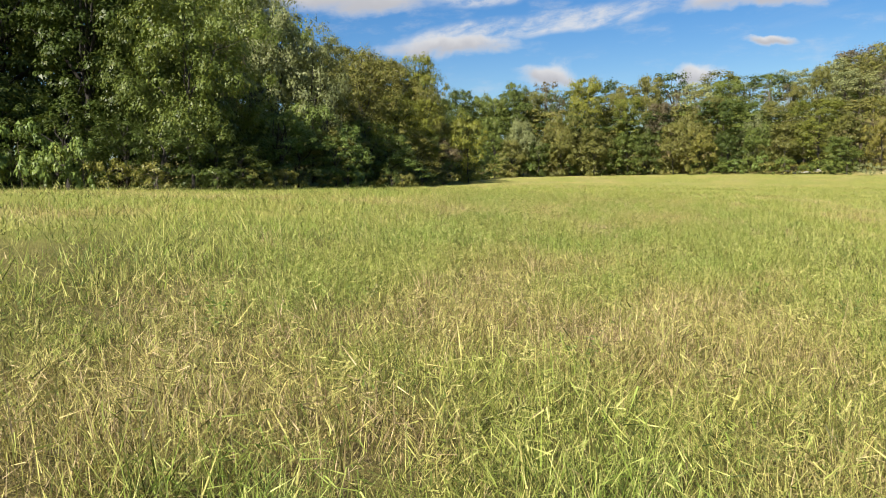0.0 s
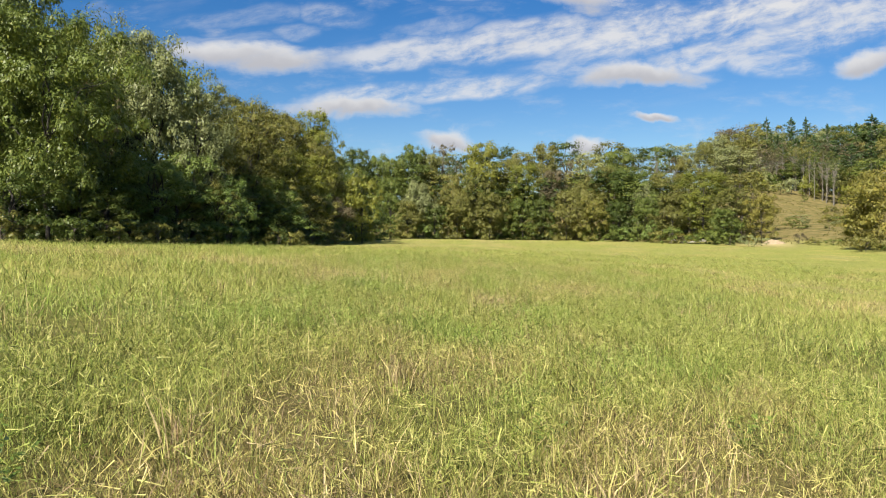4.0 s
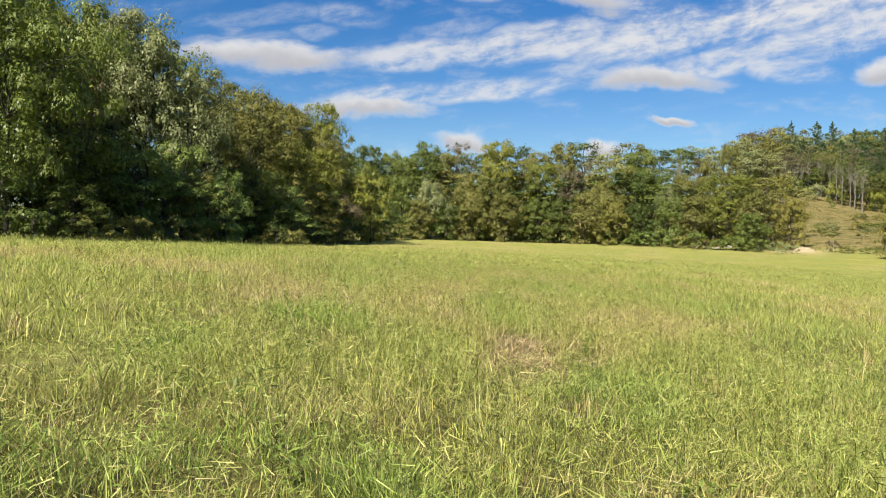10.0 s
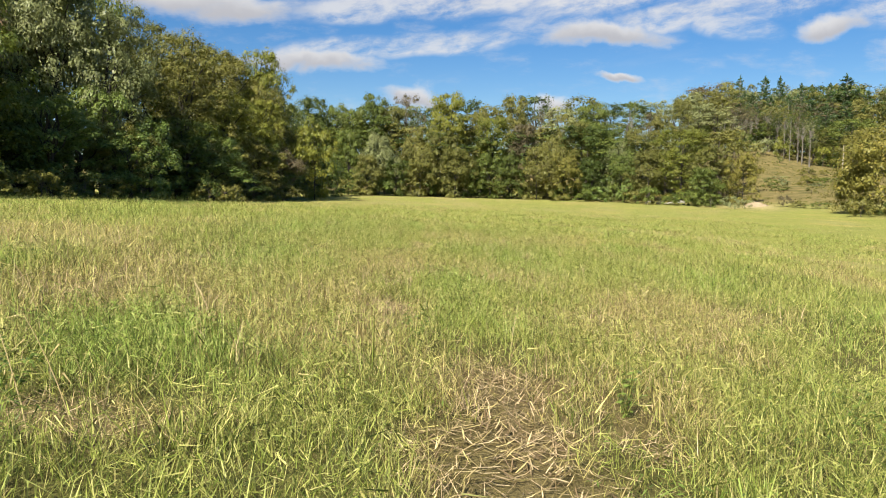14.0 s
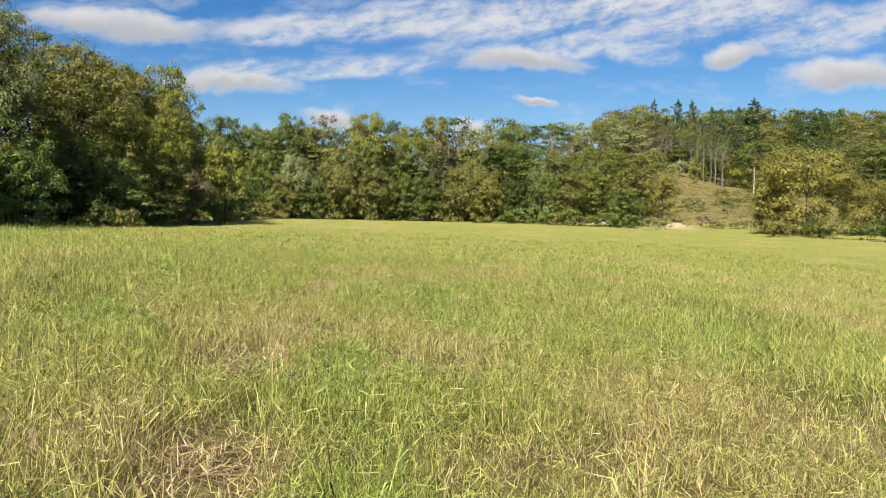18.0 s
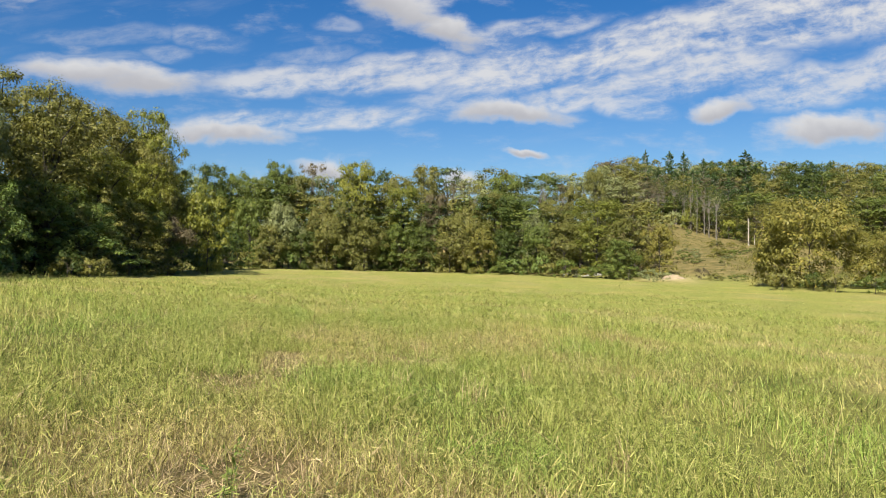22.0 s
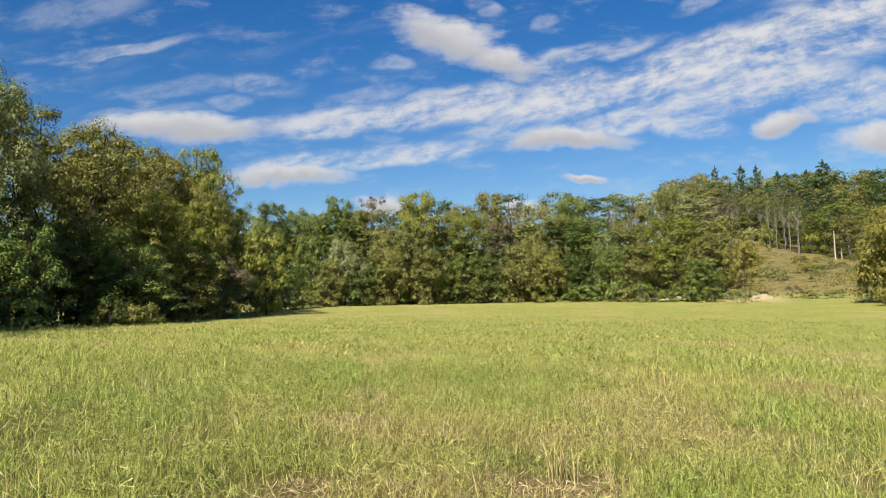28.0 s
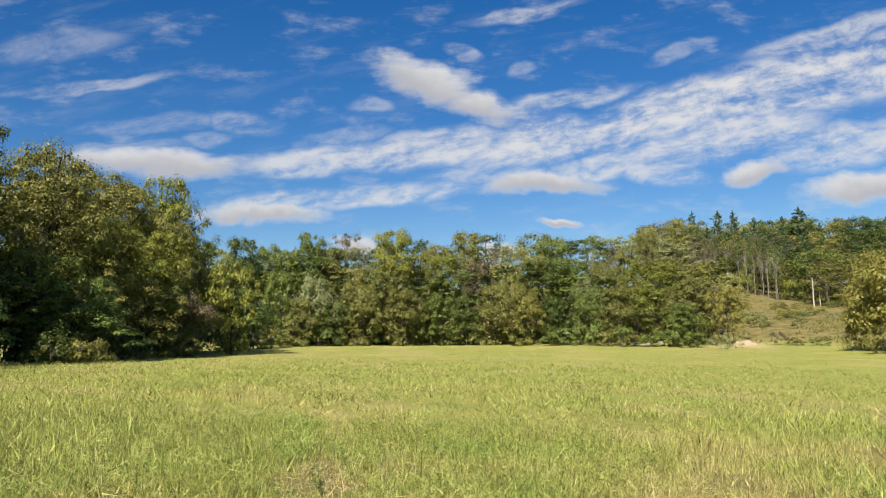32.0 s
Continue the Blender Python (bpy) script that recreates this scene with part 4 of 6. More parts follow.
plant("shrubb", LEAF_OLIVE, -16.7, 165.4, 2.5, 3.0, "along the foot of the far row")
plant("shruba", LEAF_GREEN, -14.8, 167.9, 3.8, 2.5, "along the foot of the far row")
plant("shruba", LEAF_VINE, -12.5, 168.6, 3.6, 2.5, "along the foot of the far row")
plant("shrubb", LEAF_VINE, -10.0, 169.5, 3.3, 2.6, "along the foot of the far row")
plant("shrubb", LEAF_BUSH, -7.2, 170.2, 3.2, 2.3, "along the foot of the far row")
plant("shruba", LEAF_VINE, -4.3, 170.4, 3.3, 2.2, "along the foot of the far row")
plant("shruba", LEAF_GREEN, -1.7, 172.2, 4.1, 2.2, "along the foot of the far row")
plant("shruba", LEAF_OLIVE, 1.1, 171.1, 4.1, 2.7, "along the foot of the far row")
plant("shrubb", LEAF_GREEN, 3.5, 169.8, 3.5, 2.2, "along the foot of the far row")
plant("shrubb", LEAF_GREEN, 6.2, 172.4, 3.0, 3.1, "along the foot of the far row")
plant("shrubb", LEAF_GREEN, 8.9, 170.2, 3.3, 2.3, "along the foot of the far row")
plant("shrubb", LEAF_OLIVE, 11.4, 170.4, 3.8, 3.0, "along the foot of the far row")
plant("shrubb", LEAF_GREEN, 14.0, 170.9, 2.4, 2.7, "along the foot of the far row")
plant("shruba", LEAF_BUSH, 17.0, 171.5, 2.2, 2.8, "along the foot of the far row")
plant("shrubb", LEAF_BUSH, 19.2, 170.3, 3.8, 2.4, "along the foot of the far row")
plant("shrubb", LEAF_GREEN, 21.5, 167.4, 2.9, 2.3, "along the foot of the far row")
plant("shrubb", LEAF_GREEN, 24.4, 167.1, 3.7, 2.7, "along the foot of the far row")
plant("shrubb", LEAF_GREEN, 25.7, 162.9, 2.5, 3.0, "along the foot of the far row")
plant("shrubb", LEAF_VINE, 27.6, 161.5, 2.9, 2.6, "along the foot of the far row")
plant("shrubb", LEAF_GREEN, 29.9, 161.7, 3.3, 1.9, "along the foot of the far row")
plant("shrubb", LEAF_VINE, 31.8, 159.6, 3.6, 2.1, "along the foot of the far row")
plant("shruba", LEAF_OLIVE, 33.3, 157.5, 2.4, 2.3, "along the foot of the far row")
plant("shruba", LEAF_GREEN, 34.8, 154.6, 3.3, 2.4, "along the foot of the far row")
plant("shrubb", LEAF_BUSH, 36.4, 153.1, 2.0, 2.5, "along the foot of the far row")
plant("shruba", LEAF_GREEN, 38.4, 151.6, 1.9, 2.5, "along the foot of the far row")
plant("shruba", LEAF_GREEN, 40.0, 150.7, 2.5, 2.4, "along the foot of the far row")
plant("shrubb", LEAF_GREEN, 41.4, 148.3, 2.6, 2.4, "along the foot of the far row")
plant("shrubb", LEAF_GREEN, 42.3, 144.2, 2.3, 2.4, "along the foot of the far row")
plant("shruba", LEAF_BROWN, 53.6, 142.7, 2.1, 1.0, "beside the sandy bank")
plant("shrubb", LEAF_GREY, 43.6, 138.3, 2.0, 1.5, "beside the sandy bank")
plant("shruba", LEAF_GREY, 46.3, 140.2, 1.6, 1.2, "beside the sandy bank")
plant("shrubb", LEAF_OLIVE, 54.9, 139.7, 1.3, 1.6, "beside the sandy bank")
plant("shruba", LEAF_GREEN, 56.9, 137.6, 1.1, 1.4, "beside the sandy bank")
# ---- round bushes ----
plant("bush", LEAF_BUSH, 57.6, 119.5, 11.6, 6.9, "")
plant("bush", LEAF_BUSH, 54.6, 122.2, 7.0, 2.6, "")
plant("bush", LEAF_BUSH, 65.0, 116.7, 7.4, 4.0, "")
plant("bush", LEAF_OLIVE, 66.0, 108.2, 7.8, 4.2, "")
plant("bush", LEAF_BUSH, 69.0, 104.0, 8.2, 4.2, "")
# dark leaf colour here replaces the shade lying on this bush
plant("bush", LEAF_DARK, 70.9, 116.9, 8.4, 3.5, "")
plant("bush", LEAF_GREEN, 71.0, 99.5, 10.8, 5.1, "")
plant("shruba", LEAF_OLIVE, 52.0, 115.6, 2.5, 1.7, "under the round bushes")
plant("shruba", LEAF_OLIVE, 55.9, 111.0, 2.7, 1.7, "under the round bushes")
plant("shruba", LEAF_GREEN, 58.6, 107.6, 2.2, 1.6, "under the round bushes")
# the dark-leaved shrubs below stand in for shadow under the bushes
plant("shruba", LEAF_DARK, 59.2, 103.5, 2.1, 1.9, "under the round bushes")
plant("shruba", LEAF_DARK, 55.2, 114.1, 2.4, 1.4, "under the round bushes")
plant("shruba", LEAF_DARK, 64.0, 114.9, 2.7, 1.5, "under the round bushes")
plant("shruba", LEAF_DARK, 64.9, 112.8, 2.5, 1.6, "under the round bushes")
# ---- the hill ----
plant("pinea", NEEDLE, 100.7, 296.0, 26.7, 3.1, "")
plant("pineb", NEEDLE, 107.1, 290.0, 25.9, 3.6, "")
plant("pinea", NEEDLE, 110.6, 286.0, 25.3, 3.4, "")
plant("pineb", NEEDLE, 120.3, 292.0, 23.8, 3.3, "")
plant("pinea", NEEDLE, 131.8, 284.0, 25.9, 5.3, "")
plant("pineb", NEEDLE, 132.1, 296.0, 24.1, 3.4, "")
plant("pinea", NEEDLE, 153.3, 300.0, 21.5, 3.6, "")
plant("pineb", NEEDLE, 171.2, 310.0, 23.9, 3.6, "")
plant("pinea", NEEDLE, 149.5, 304.0, 22.2, 3.3, "")
plant("pineb", NEEDLE, 182.7, 316.0, 23.4, 3.7, "")
plant("pinea", NEEDLE, 96.2, 272.0, 17.7, 3.2, "")
plant("pineb", NEEDLE, 100.5, 268.0, 16.6, 3.4, "")
plant("pinea", NEEDLE, 106.9, 270.0, 18.3, 3.3, "")
plant("pineb", NEEDLE, 111.1, 264.0, 17.5, 3.4, "")
plant("pinea", NEEDLE, 115.2, 262.0, 16.5, 3.7, "")
plant("pineb", NEEDLE, 119.4, 258.0, 18.0, 3.8, "")
plant("pinea", NEEDLE, 91.7, 270.0, 15.7, 3.0, "")
plant("pineb", NEEDLE, 126.4, 262.0, 15.5, 3.3, "")
plant("slima", LEAF_BROWN, 89.2, 258.6, 13.3, 2.0, "")
plant("slimb", LEAF_OLIVE, 82.4, 256.8, 10.8, 2.1, "")
plant("slima", LEAF_DARK, 93.9, 229.0, 13.2, 2.6, "")
plant("slima", LEAF_DARK, 99.6, 266.4, 14.8, 3.1, "")
plant("slima", LEAF_OLIVE, 99.9, 264.3, 14.0, 2.4, "")
plant("slimb", LEAF_OLIVE, 73.9, 240.3, 11.9, 2.5, "")
plant("slimb", LEAF_GREY, 97.7, 232.9, 12.9, 2.0, "")
plant("slima", LEAF_DARK, 96.3, 237.4, 15.6, 2.7, "")
plant("slimb", LEAF_BROWN, 90.6, 257.6, 11.3, 2.9, "")
plant("slimb", LEAF_OLIVE, 75.1, 245.6, 14.2, 1.8, "")
plant("slimb", LEAF_OLIVE, 100.5, 262.3, 14.3, 2.6, "")
plant("slima", LEAF_DARK, 97.4, 253.9, 12.3, 2.4, "")
plant("slimb", LEAF_BROWN, 97.1, 239.7, 16.3, 2.6, "")
plant("slima", LEAF_GREY, 89.6, 258.3, 11.3, 2.0, "")
plant("slima", LEAF_OLIVE, 91.2, 263.0, 14.3, 2.3, "")
plant("slimb", LEAF_GREEN, 94.5, 262.9, 12.9, 2.4, "")
plant("slima", LEAF_OLIVE, 95.0, 243.6, 15.0, 2.3, "")
plant("slima", LEAF_OLIVE, 96.4, 257.8, 14.0, 2.9, "")
plant("slimb", LEAF_GREY, 94.5, 226.3, 13.1, 1.8, "")
plant("slima", LEAF_BROWN, 94.3, 232.7, 13.0, 1.8, "")
plant("slimb", LEAF_OLIVE, 97.7, 262.6, 14.3, 2.9, "")
plant("slimb", LEAF_OLIVE, 82.7, 261.4, 11.6, 2.4, "")
plant("slimb", LEAF_DARK, 97.4, 255.2, 11.6, 2.4, "")
plant("slimb", LEAF_BROWN, 85.9, 258.0, 14.1, 2.5, "")
plant("slimb", LEAF_GREEN, 92.2, 233.0, 13.6, 1.9, "")
plant("slima", LEAF_BROWN, 88.5, 257.8, 11.1, 2.6, "")
plant("slima", LEAF_OLIVE, 85.4, 260.5, 13.4, 2.4, "")
plant("slima", LEAF_DARK, 94.2, 225.2, 15.5, 2.3, "")
plant("slimb", LEAF_OLIVE, 97.9, 237.9, 14.8, 2.5, "")
plant("slimb", LEAF_BROWN, 95.9, 267.6, 15.7, 2.9, "")
plant("slima", LEAF_BROWN, 85.8, 259.3, 12.7, 2.1, "")
plant("slimb", LEAF_DARK, 98.6, 252.6, 14.4, 2.9, "")
plant("slima", LEAF_GREY, 97.6, 260.1, 14.5, 2.3, "")
plant("hillb", LEAF_GREY, 71.3, 255.9, 17.5, 5.7, "")
plant("hillc", LEAF_OLIVE, 80.3, 265.2, 18.3, 6.2, "")
plant("hilla", LEAF_OLIVE, 88.1, 274.6, 20.4, 7.1, "")
plant("hilla", LEAF_GREY, 69.7, 241.5, 13.0, 6.6, "")
plant("hilla", LEAF_GREY, 74.9, 241.3, 12.1, 7.4, "")
plant("hillb", LEAF_GREY, 103.6, 303.5, 23.6, 8.6, "")
plant("hillc", LEAF_GREY, 124.6, 312.2, 23.8, 7.6, "")
plant("hillb", LEAF_OLIVE, 137.4, 321.3, 25.0, 7.8, "")
# the hill wood's edge and depth
plant("hilla", LEAF_DARK, 81.3, 262.5, 7.3, 4.6, "")
plant("hillc", LEAF_DARK, 82.9, 258.1, 5.0, 4.6, "")
plant("hillc", LEAF_GREEN, 86.6, 259.0, 4.8, 4.6, "")
plant("hilla", LEAF_GREEN, 92.9, 266.7, 6.1, 4.6, "")
plant("hillb", LEAF_DARK, 97.4, 269.4, 5.1, 4.6, "")
plant("hilla", LEAF_GREEN, 96.6, 258.6, 9.0, 4.6, "")
plant("hilla", LEAF_GREEN, 104.6, 269.9, 6.0, 4.6, "")
plant("hilla", LEAF_DARK, 106.9, 267.0, 8.7, 4.6, "")
plant("hillb", LEAF_DARK, 107.6, 260.7, 9.8, 4.6, "")
plant("hillb", LEAF_DARK, 114.7, 268.9, 7.2, 4.6, "")
plant("hillc", LEAF_DARK, 113.4, 258.5, 9.8, 4.6, "")
plant("hillb", LEAF_DARK, 116.6, 258.7, 7.4, 4.6, "")
plant("hillc", LEAF_DARK, 121.4, 260.8, 10.8, 4.6, "")
plant("hillc", LEAF_DARK, 123.1, 258.0, 7.0, 4.6, "")
plant("hilla", LEAF_DARK, 70.3, 247.1, 2.5, 3.8, "")
plant("hilla", LEAF_BROWN, 99.0, 249.5, 3.9, 3.8, "")
plant("hillb", LEAF_OLIVE, 103.0, 242.8, 6.1, 5.2, "")
plant("hillb", LEAF_DARK, 75.0, 256.5, 7.3, 5.3, "")
plant("hillc", LEAF_OLIVE, 105.4, 262.4, 8.1, 4.7, "")
plant("hillc", LEAF_OLIVE, 112.4, 256.9, 9.9, 4.2, "")
plant("hilla", LEAF_OLIVE, 83.7, 283.5, 18.1, 7.8, "")
plant("hilla", LEAF_OLIVE, 94.3, 287.7, 18.2, 7.5, "")
plant("hilla", LEAF_DARK, 99.7, 282.8, 16.5, 7.5, "")
plant("hillb", LEAF_OLIVE, 107.5, 281.2, 18.1, 6.8, "")
plant("hillb", LEAF_BROWN, 117.4, 285.6, 17.0, 8.5, "")
plant("hillc", LEAF_BROWN, 127.1, 286.8, 16.9, 8.1, "")
plant("hillc", LEAF_BROWN, 94.6, 314.7, 25.3, 7.0, "")
plant("hillc", LEAF_BROWN, 107.3, 322.6, 23.6, 8.2, "")
plant("hilla", LEAF_OLIVE, 114.2, 313.2, 22.0, 7.0, "")
plant("hillb", LEAF_OLIVE, 125.5, 320.2, 23.5, 9.0, "")
plant("hilla", LEAF_DARK, 135.3, 320.3, 23.8, 7.7, "")
plant("hillc", LEAF_DARK, 140.1, 308.4, 22.9, 7.8, "")
plant("hilla", LEAF_BROWN, 104.2, 342.1, 29.7, 10.0, "")
plant("hillc", LEAF_OLIVE, 114.1, 338.5, 30.3, 8.3, "")
plant("hillc", LEAF_OLIVE, 125.0, 339.2, 26.6, 9.3, "")
plant("hilla", LEAF_OLIVE, 138.1, 344.1, 28.3, 9.5, "")
plant("hillb", LEAF_DARK, 147.4, 341.6, 29.3, 9.3, "")
plant("hillb", LEAF_OLIVE, 159.3, 346.0, 30.2, 8.7, "")
plant("hilla", LEAF_OLIVE, 81.0, 273.8, 9.7, 6.3, "")
plant("hillb", LEAF_DARK, 86.4, 275.7, 10.8, 6.0, "")
plant("hillb", LEAF_OLIVE, 91.0, 277.6, 7.3, 6.0, "")
plant("hillc", LEAF_GREEN, 93.6, 270.2, 6.2, 6.5, "")
plant("hillb", LEAF_OLIVE, 100.7, 273.7, 11.1, 5.6, "")
plant("hillb", LEAF_DARK, 104.6, 272.9, 7.6, 6.1, "")
plant("hilla", LEAF_DARK, 108.9, 272.5, 7.3, 6.4, "")
plant("hilla", LEAF_GREEN, 112.1, 267.1, 11.6, 5.6, "")
plant("hillb", LEAF_DARK, 119.8, 274.1, 7.3, 5.9, "")
plant("hillb", LEAF_GREEN, 126.5, 275.3, 12.1, 7.1, "")
# woods over the hill
plant("hilla", LEAF_OLIVE, 138.5, 232.0, 16.3, 5.7, "")
plant("hillb", LEAF_DARK, 148.9, 238.0, 16.6, 5.6, "")
plant("hillc", LEAF_OLIVE, 149.2, 230.0, 15.7, 6.6, "")
plant("hilla", LEAF_OLIVE, 160.0, 236.0, 15.8, 5.7, "")
plant("hillb", LEAF_OLIVE, 159.9, 228.0, 14.9, 6.2, "")
plant("hillc", LEAF_GREEN, 172.0, 234.0, 13.9, 6.1, "")
plant("hilla", LEAF_GREEN, 127.3, 205.0, 12.0, 6.6, "")
plant("hillb", LEAF_DARK, 130.3, 200.0, 11.2, 5.6, "")
plant("hillc", LEAF_GREEN, 137.9, 202.0, 11.4, 5.5, "")
plant("hilla", LEAF_GREEN, 124.9, 208.0, 12.0, 5.5, "")
plant("hilla", LEAF_GREEN, 151.0, 326.6, 26.2, 10.0, "")
plant("hillc", LEAF_OLIVE, 166.6, 336.6, 28.3, 11.3, "")
plant("hilla", LEAF_OLIVE, 170.5, 324.2, 25.5, 9.0, "")
plant("hilla", LEAF_DARK, 182.4, 326.2, 26.5, 10.7, "")
plant("hillb", LEAF_OLIVE, 199.5, 339.0, 26.8, 8.7, "")
plant("hilla", LEAF_OLIVE, 203.5, 328.8, 22.4, 9.0, "")
plant("hillb", LEAF_GREEN, 209.2, 323.3, 24.9, 10.2, "")
plant("hilla", LEAF_OLIVE, 211.7, 315.6, 20.9, 9.1, "")
plant("hillc", LEAF_OLIVE, 226.1, 319.1, 23.4, 10.7, "")
plant("hillb", LEAF_DARK, 133.4, 286.6, 21.0, 9.3, "")
plant("hillc", LEAF_OLIVE, 143.7, 288.7, 21.1, 8.8, "")
plant("hillc", LEAF_DARK, 147.1, 280.3, 18.3, 6.2, "")
plant("hillb", LEAF_GREEN, 160.9, 287.7, 17.7, 9.5, "")
plant("hillb", LEAF_GREEN, 167.2, 282.6, 19.1, 8.8, "")
plant("hillb", LEAF_GREEN, 174.5, 282.2, 18.5, 6.7, "")
plant("hilla", LEAF_OLIVE, 191.9, 294.9, 17.5, 6.8, "")
plant("hilla", LEAF_GREEN, 191.3, 281.6, 15.8, 6.3, "")
plant("hillb", LEAF_DARK, 205.5, 287.0, 17.0, 6.6, "")
plant("hillc", LEAF_OLIVE, 127.3, 270.2, 18.4, 6.1, "")
plant("hillc", LEAF_OLIVE, 126.4, 256.1, 17.9, 6.3, "")
plant("hillc", LEAF_DARK, 133.4, 252.7, 22.2, 7.2, "")
plant("hillb", LEAF_GREEN, 145.2, 260.1, 19.9, 8.1, "")
plant("hilla", LEAF_OLIVE, 147.2, 249.5, 21.2, 6.5, "")
plant("hillc", LEAF_OLIVE, 166.2, 266.4, 20.2, 7.1, "")
plant("hillc", LEAF_GREEN, 161.8, 250.0, 17.4, 6.8, "")
plant("hillb", LEAF_OLIVE, 176.9, 261.0, 16.5, 7.0, "")
plant("hilla", LEAF_OLIVE, 178.5, 254.1, 16.4, 7.2, "")
plant("hillb", LEAF_GREEN, 107.0, 228.7, 14.9, 7.1, "")
plant("hillb", LEAF_OLIVE, 117.4, 236.9, 14.0, 6.0, "")
plant("hillb", LEAF_DARK, 123.4, 233.6, 14.4, 6.1, "")
plant("hilla", LEAF_DARK, 131.4, 236.9, 13.5, 5.2, "")
plant("hilla", LEAF_OLIVE, 135.7, 232.2, 12.2, 5.8, "")
plant("hillb", LEAF_GREEN, 141.2, 229.1, 12.3, 6.9, "")
plant("hillb", LEAF_GREEN, 147.7, 228.3, 12.1, 5.5, "")
plant("hillb", LEAF_GREEN, 160.7, 235.2, 10.6, 7.3, "")
plant("hilla", LEAF_OLIVE, 104.1, 220.0, 11.1, 6.0, "")
plant("hillc", LEAF_OLIVE, 106.8, 213.0, 11.9, 5.4, "")
plant("hillb", LEAF_DARK, 114.6, 215.7, 10.4, 6.1, "")
plant("hillc", LEAF_DARK, 113.9, 204.3, 11.3, 5.2, "")
plant("hillc", LEAF_OLIVE, 129.6, 218.3, 8.8, 5.2, "")
plant("hillb", LEAF_OLIVE, 129.3, 209.1, 9.9, 6.3, "")
plant("hillc", LEAF_GREEN, 132.3, 205.5, 9.6, 4.8, "")
plant("hillc", LEAF_GREEN, 137.5, 205.0, 9.3, 6.4, "")
plant("hillb", LEAF_GREY, 59.1, 227.0, 14.5, 6.3, "")
plant("hilla", LEAF_GREY, 55.8, 240.6, 15.3, 7.0, "")
plant("hillb", LEAF_DARK, 47.5, 230.4, 15.9, 7.9, "")
plant("hilla", LEAF_GREY, 41.9, 232.2, 13.7, 6.5, "")
plant("hillc", LEAF_OLIVE, 35.4, 229.5, 18.0, 7.6, "")
plant("hillb", LEAF_GREY, 27.9, 221.6, 17.3, 7.2, "")
plant("hilla", LEAF_DARK, 23.8, 241.1, 19.4, 6.9, "")
plant("hilla", LEAF_OLIVE, 16.1, 233.7, 18.0, 6.4, "")
plant("hillb", LEAF_OLIVE, 9.9, 228.6, 19.4, 6.1, "")
plant("hillc", LEAF_DARK, 4.7, 242.3, 19.9, 6.4, "")
plant("hilla", LEAF_OLIVE, -1.5, 240.9, 18.7, 8.1, "")
plant("hilla", LEAF_DARK, -7.4, 227.0, 20.7, 5.9, "")
plant("hillb", LEAF_GREY, -14.1, 234.4, 22.0, 7.9, "")
plant("hillb", LEAF_DARK, -21.8, 241.2, 22.7, 6.4, "")
plant("hilla", LEAF_GREY, -27.6, 236.2, 20.7, 6.9, "")
plant("hillc", LEAF_DARK, -33.1, 233.7, 21.0, 6.4, "")
plant("hilla", LEAF_DARK, -38.1, 227.7, 21.7, 6.1, "")
plant("hillc", LEAF_GREY, -45.4, 231.0, 24.0, 7.5, "")
# undergrowth on the cleared slope
plant("shrubb", LEAF_BUSH, 84.1, 207.3, 1.6, 1.2, "on the cleared slope")
plant("shruba", LEAF_GREEN, 87.9, 199.3, 1.2, 1.7, "on the cleared slope")
plant("shrubb", LEAF_GREEN, 103.3, 238.1, 1.6, 1.2, "on the cleared slope")
plant("shrubb", LEAF_GREEN, 64.1, 171.2, 1.2, 2.0, "on the cleared slope")
plant("shrubb", LEAF_OLIVE, 78.3, 187.1, 1.7, 1.7, "on the cleared slope")
plant("shrubb", LEAF_GREY, 76.2, 179.9, 0.8, 2.0, "on the cleared slope")
plant("shruba", LEAF_BUSH, 91.3, 211.0, 1.4, 1.2, "on the cleared slope")
plant("shruba", LEAF_BUSH, 81.5, 196.3, 1.8, 1.8, "on the cleared slope")
plant("shruba", LEAF_BUSH, 102.4, 220.4, 0.8, 2.2, "on the cleared slope")
plant("shrubb", LEAF_BUSH, 76.3, 186.0, 1.6, 2.1, "on the cleared slope")
plant("shruba", LEAF_GREEN, 80.4, 189.4, 1.5, 1.7, "on the cleared slope")
plant("shrubb", LEAF_BUSH, 91.8, 205.7, 1.3, 1.1, "on the cleared slope")
plant("shruba", LEAF_GREEN, 86.6, 201.2, 0.9, 2.2, "on the cleared slope")
plant("shruba", LEAF_GREY, 83.6, 182.0, 1.6, 1.5, "on the cleared slope")
plant("shruba", LEAF_GREEN, 101.5, 213.8, 1.7, 1.7, "on the cleared slope")
plant("shrubb", LEAF_GREEN, 92.5, 202.9, 1.2, 1.9, "on the cleared slope")
plant("shrubb", LEAF_OLIVE, 87.4, 210.6, 1.6, 2.1, "on the cleared slope")
plant("shrubb", LEAF_OLIVE, 67.5, 164.0, 1.2, 1.2, "on the cleared slope")
plant("shrubb", LEAF_GREY, 67.5, 177.6, 1.7, 1.3, "on the cleared slope")
plant("shrubb", LEAF_GREEN, 86.1, 224.6, 1.5, 1.0, "on the cleared slope")
plant("shruba", LEAF_BUSH, 117.1, 240.5, 1.0, 1.2, "on the cleared slope")
plant("shrubb", LEAF_OLIVE, 103.0, 233.1, 1.0, 1.0, "on the cleared slope")
plant("shrubb", LEAF_GREEN, 65.4, 179.0, 1.7, 1.9, "on the cleared slope")
plant("shruba", LEAF_GREY, 73.5, 194.3, 1.0, 2.1, "on the cleared slope")
plant("shruba", LEAF_BUSH, 94.9, 239.5, 1.1, 1.9, "on the cleared slope")
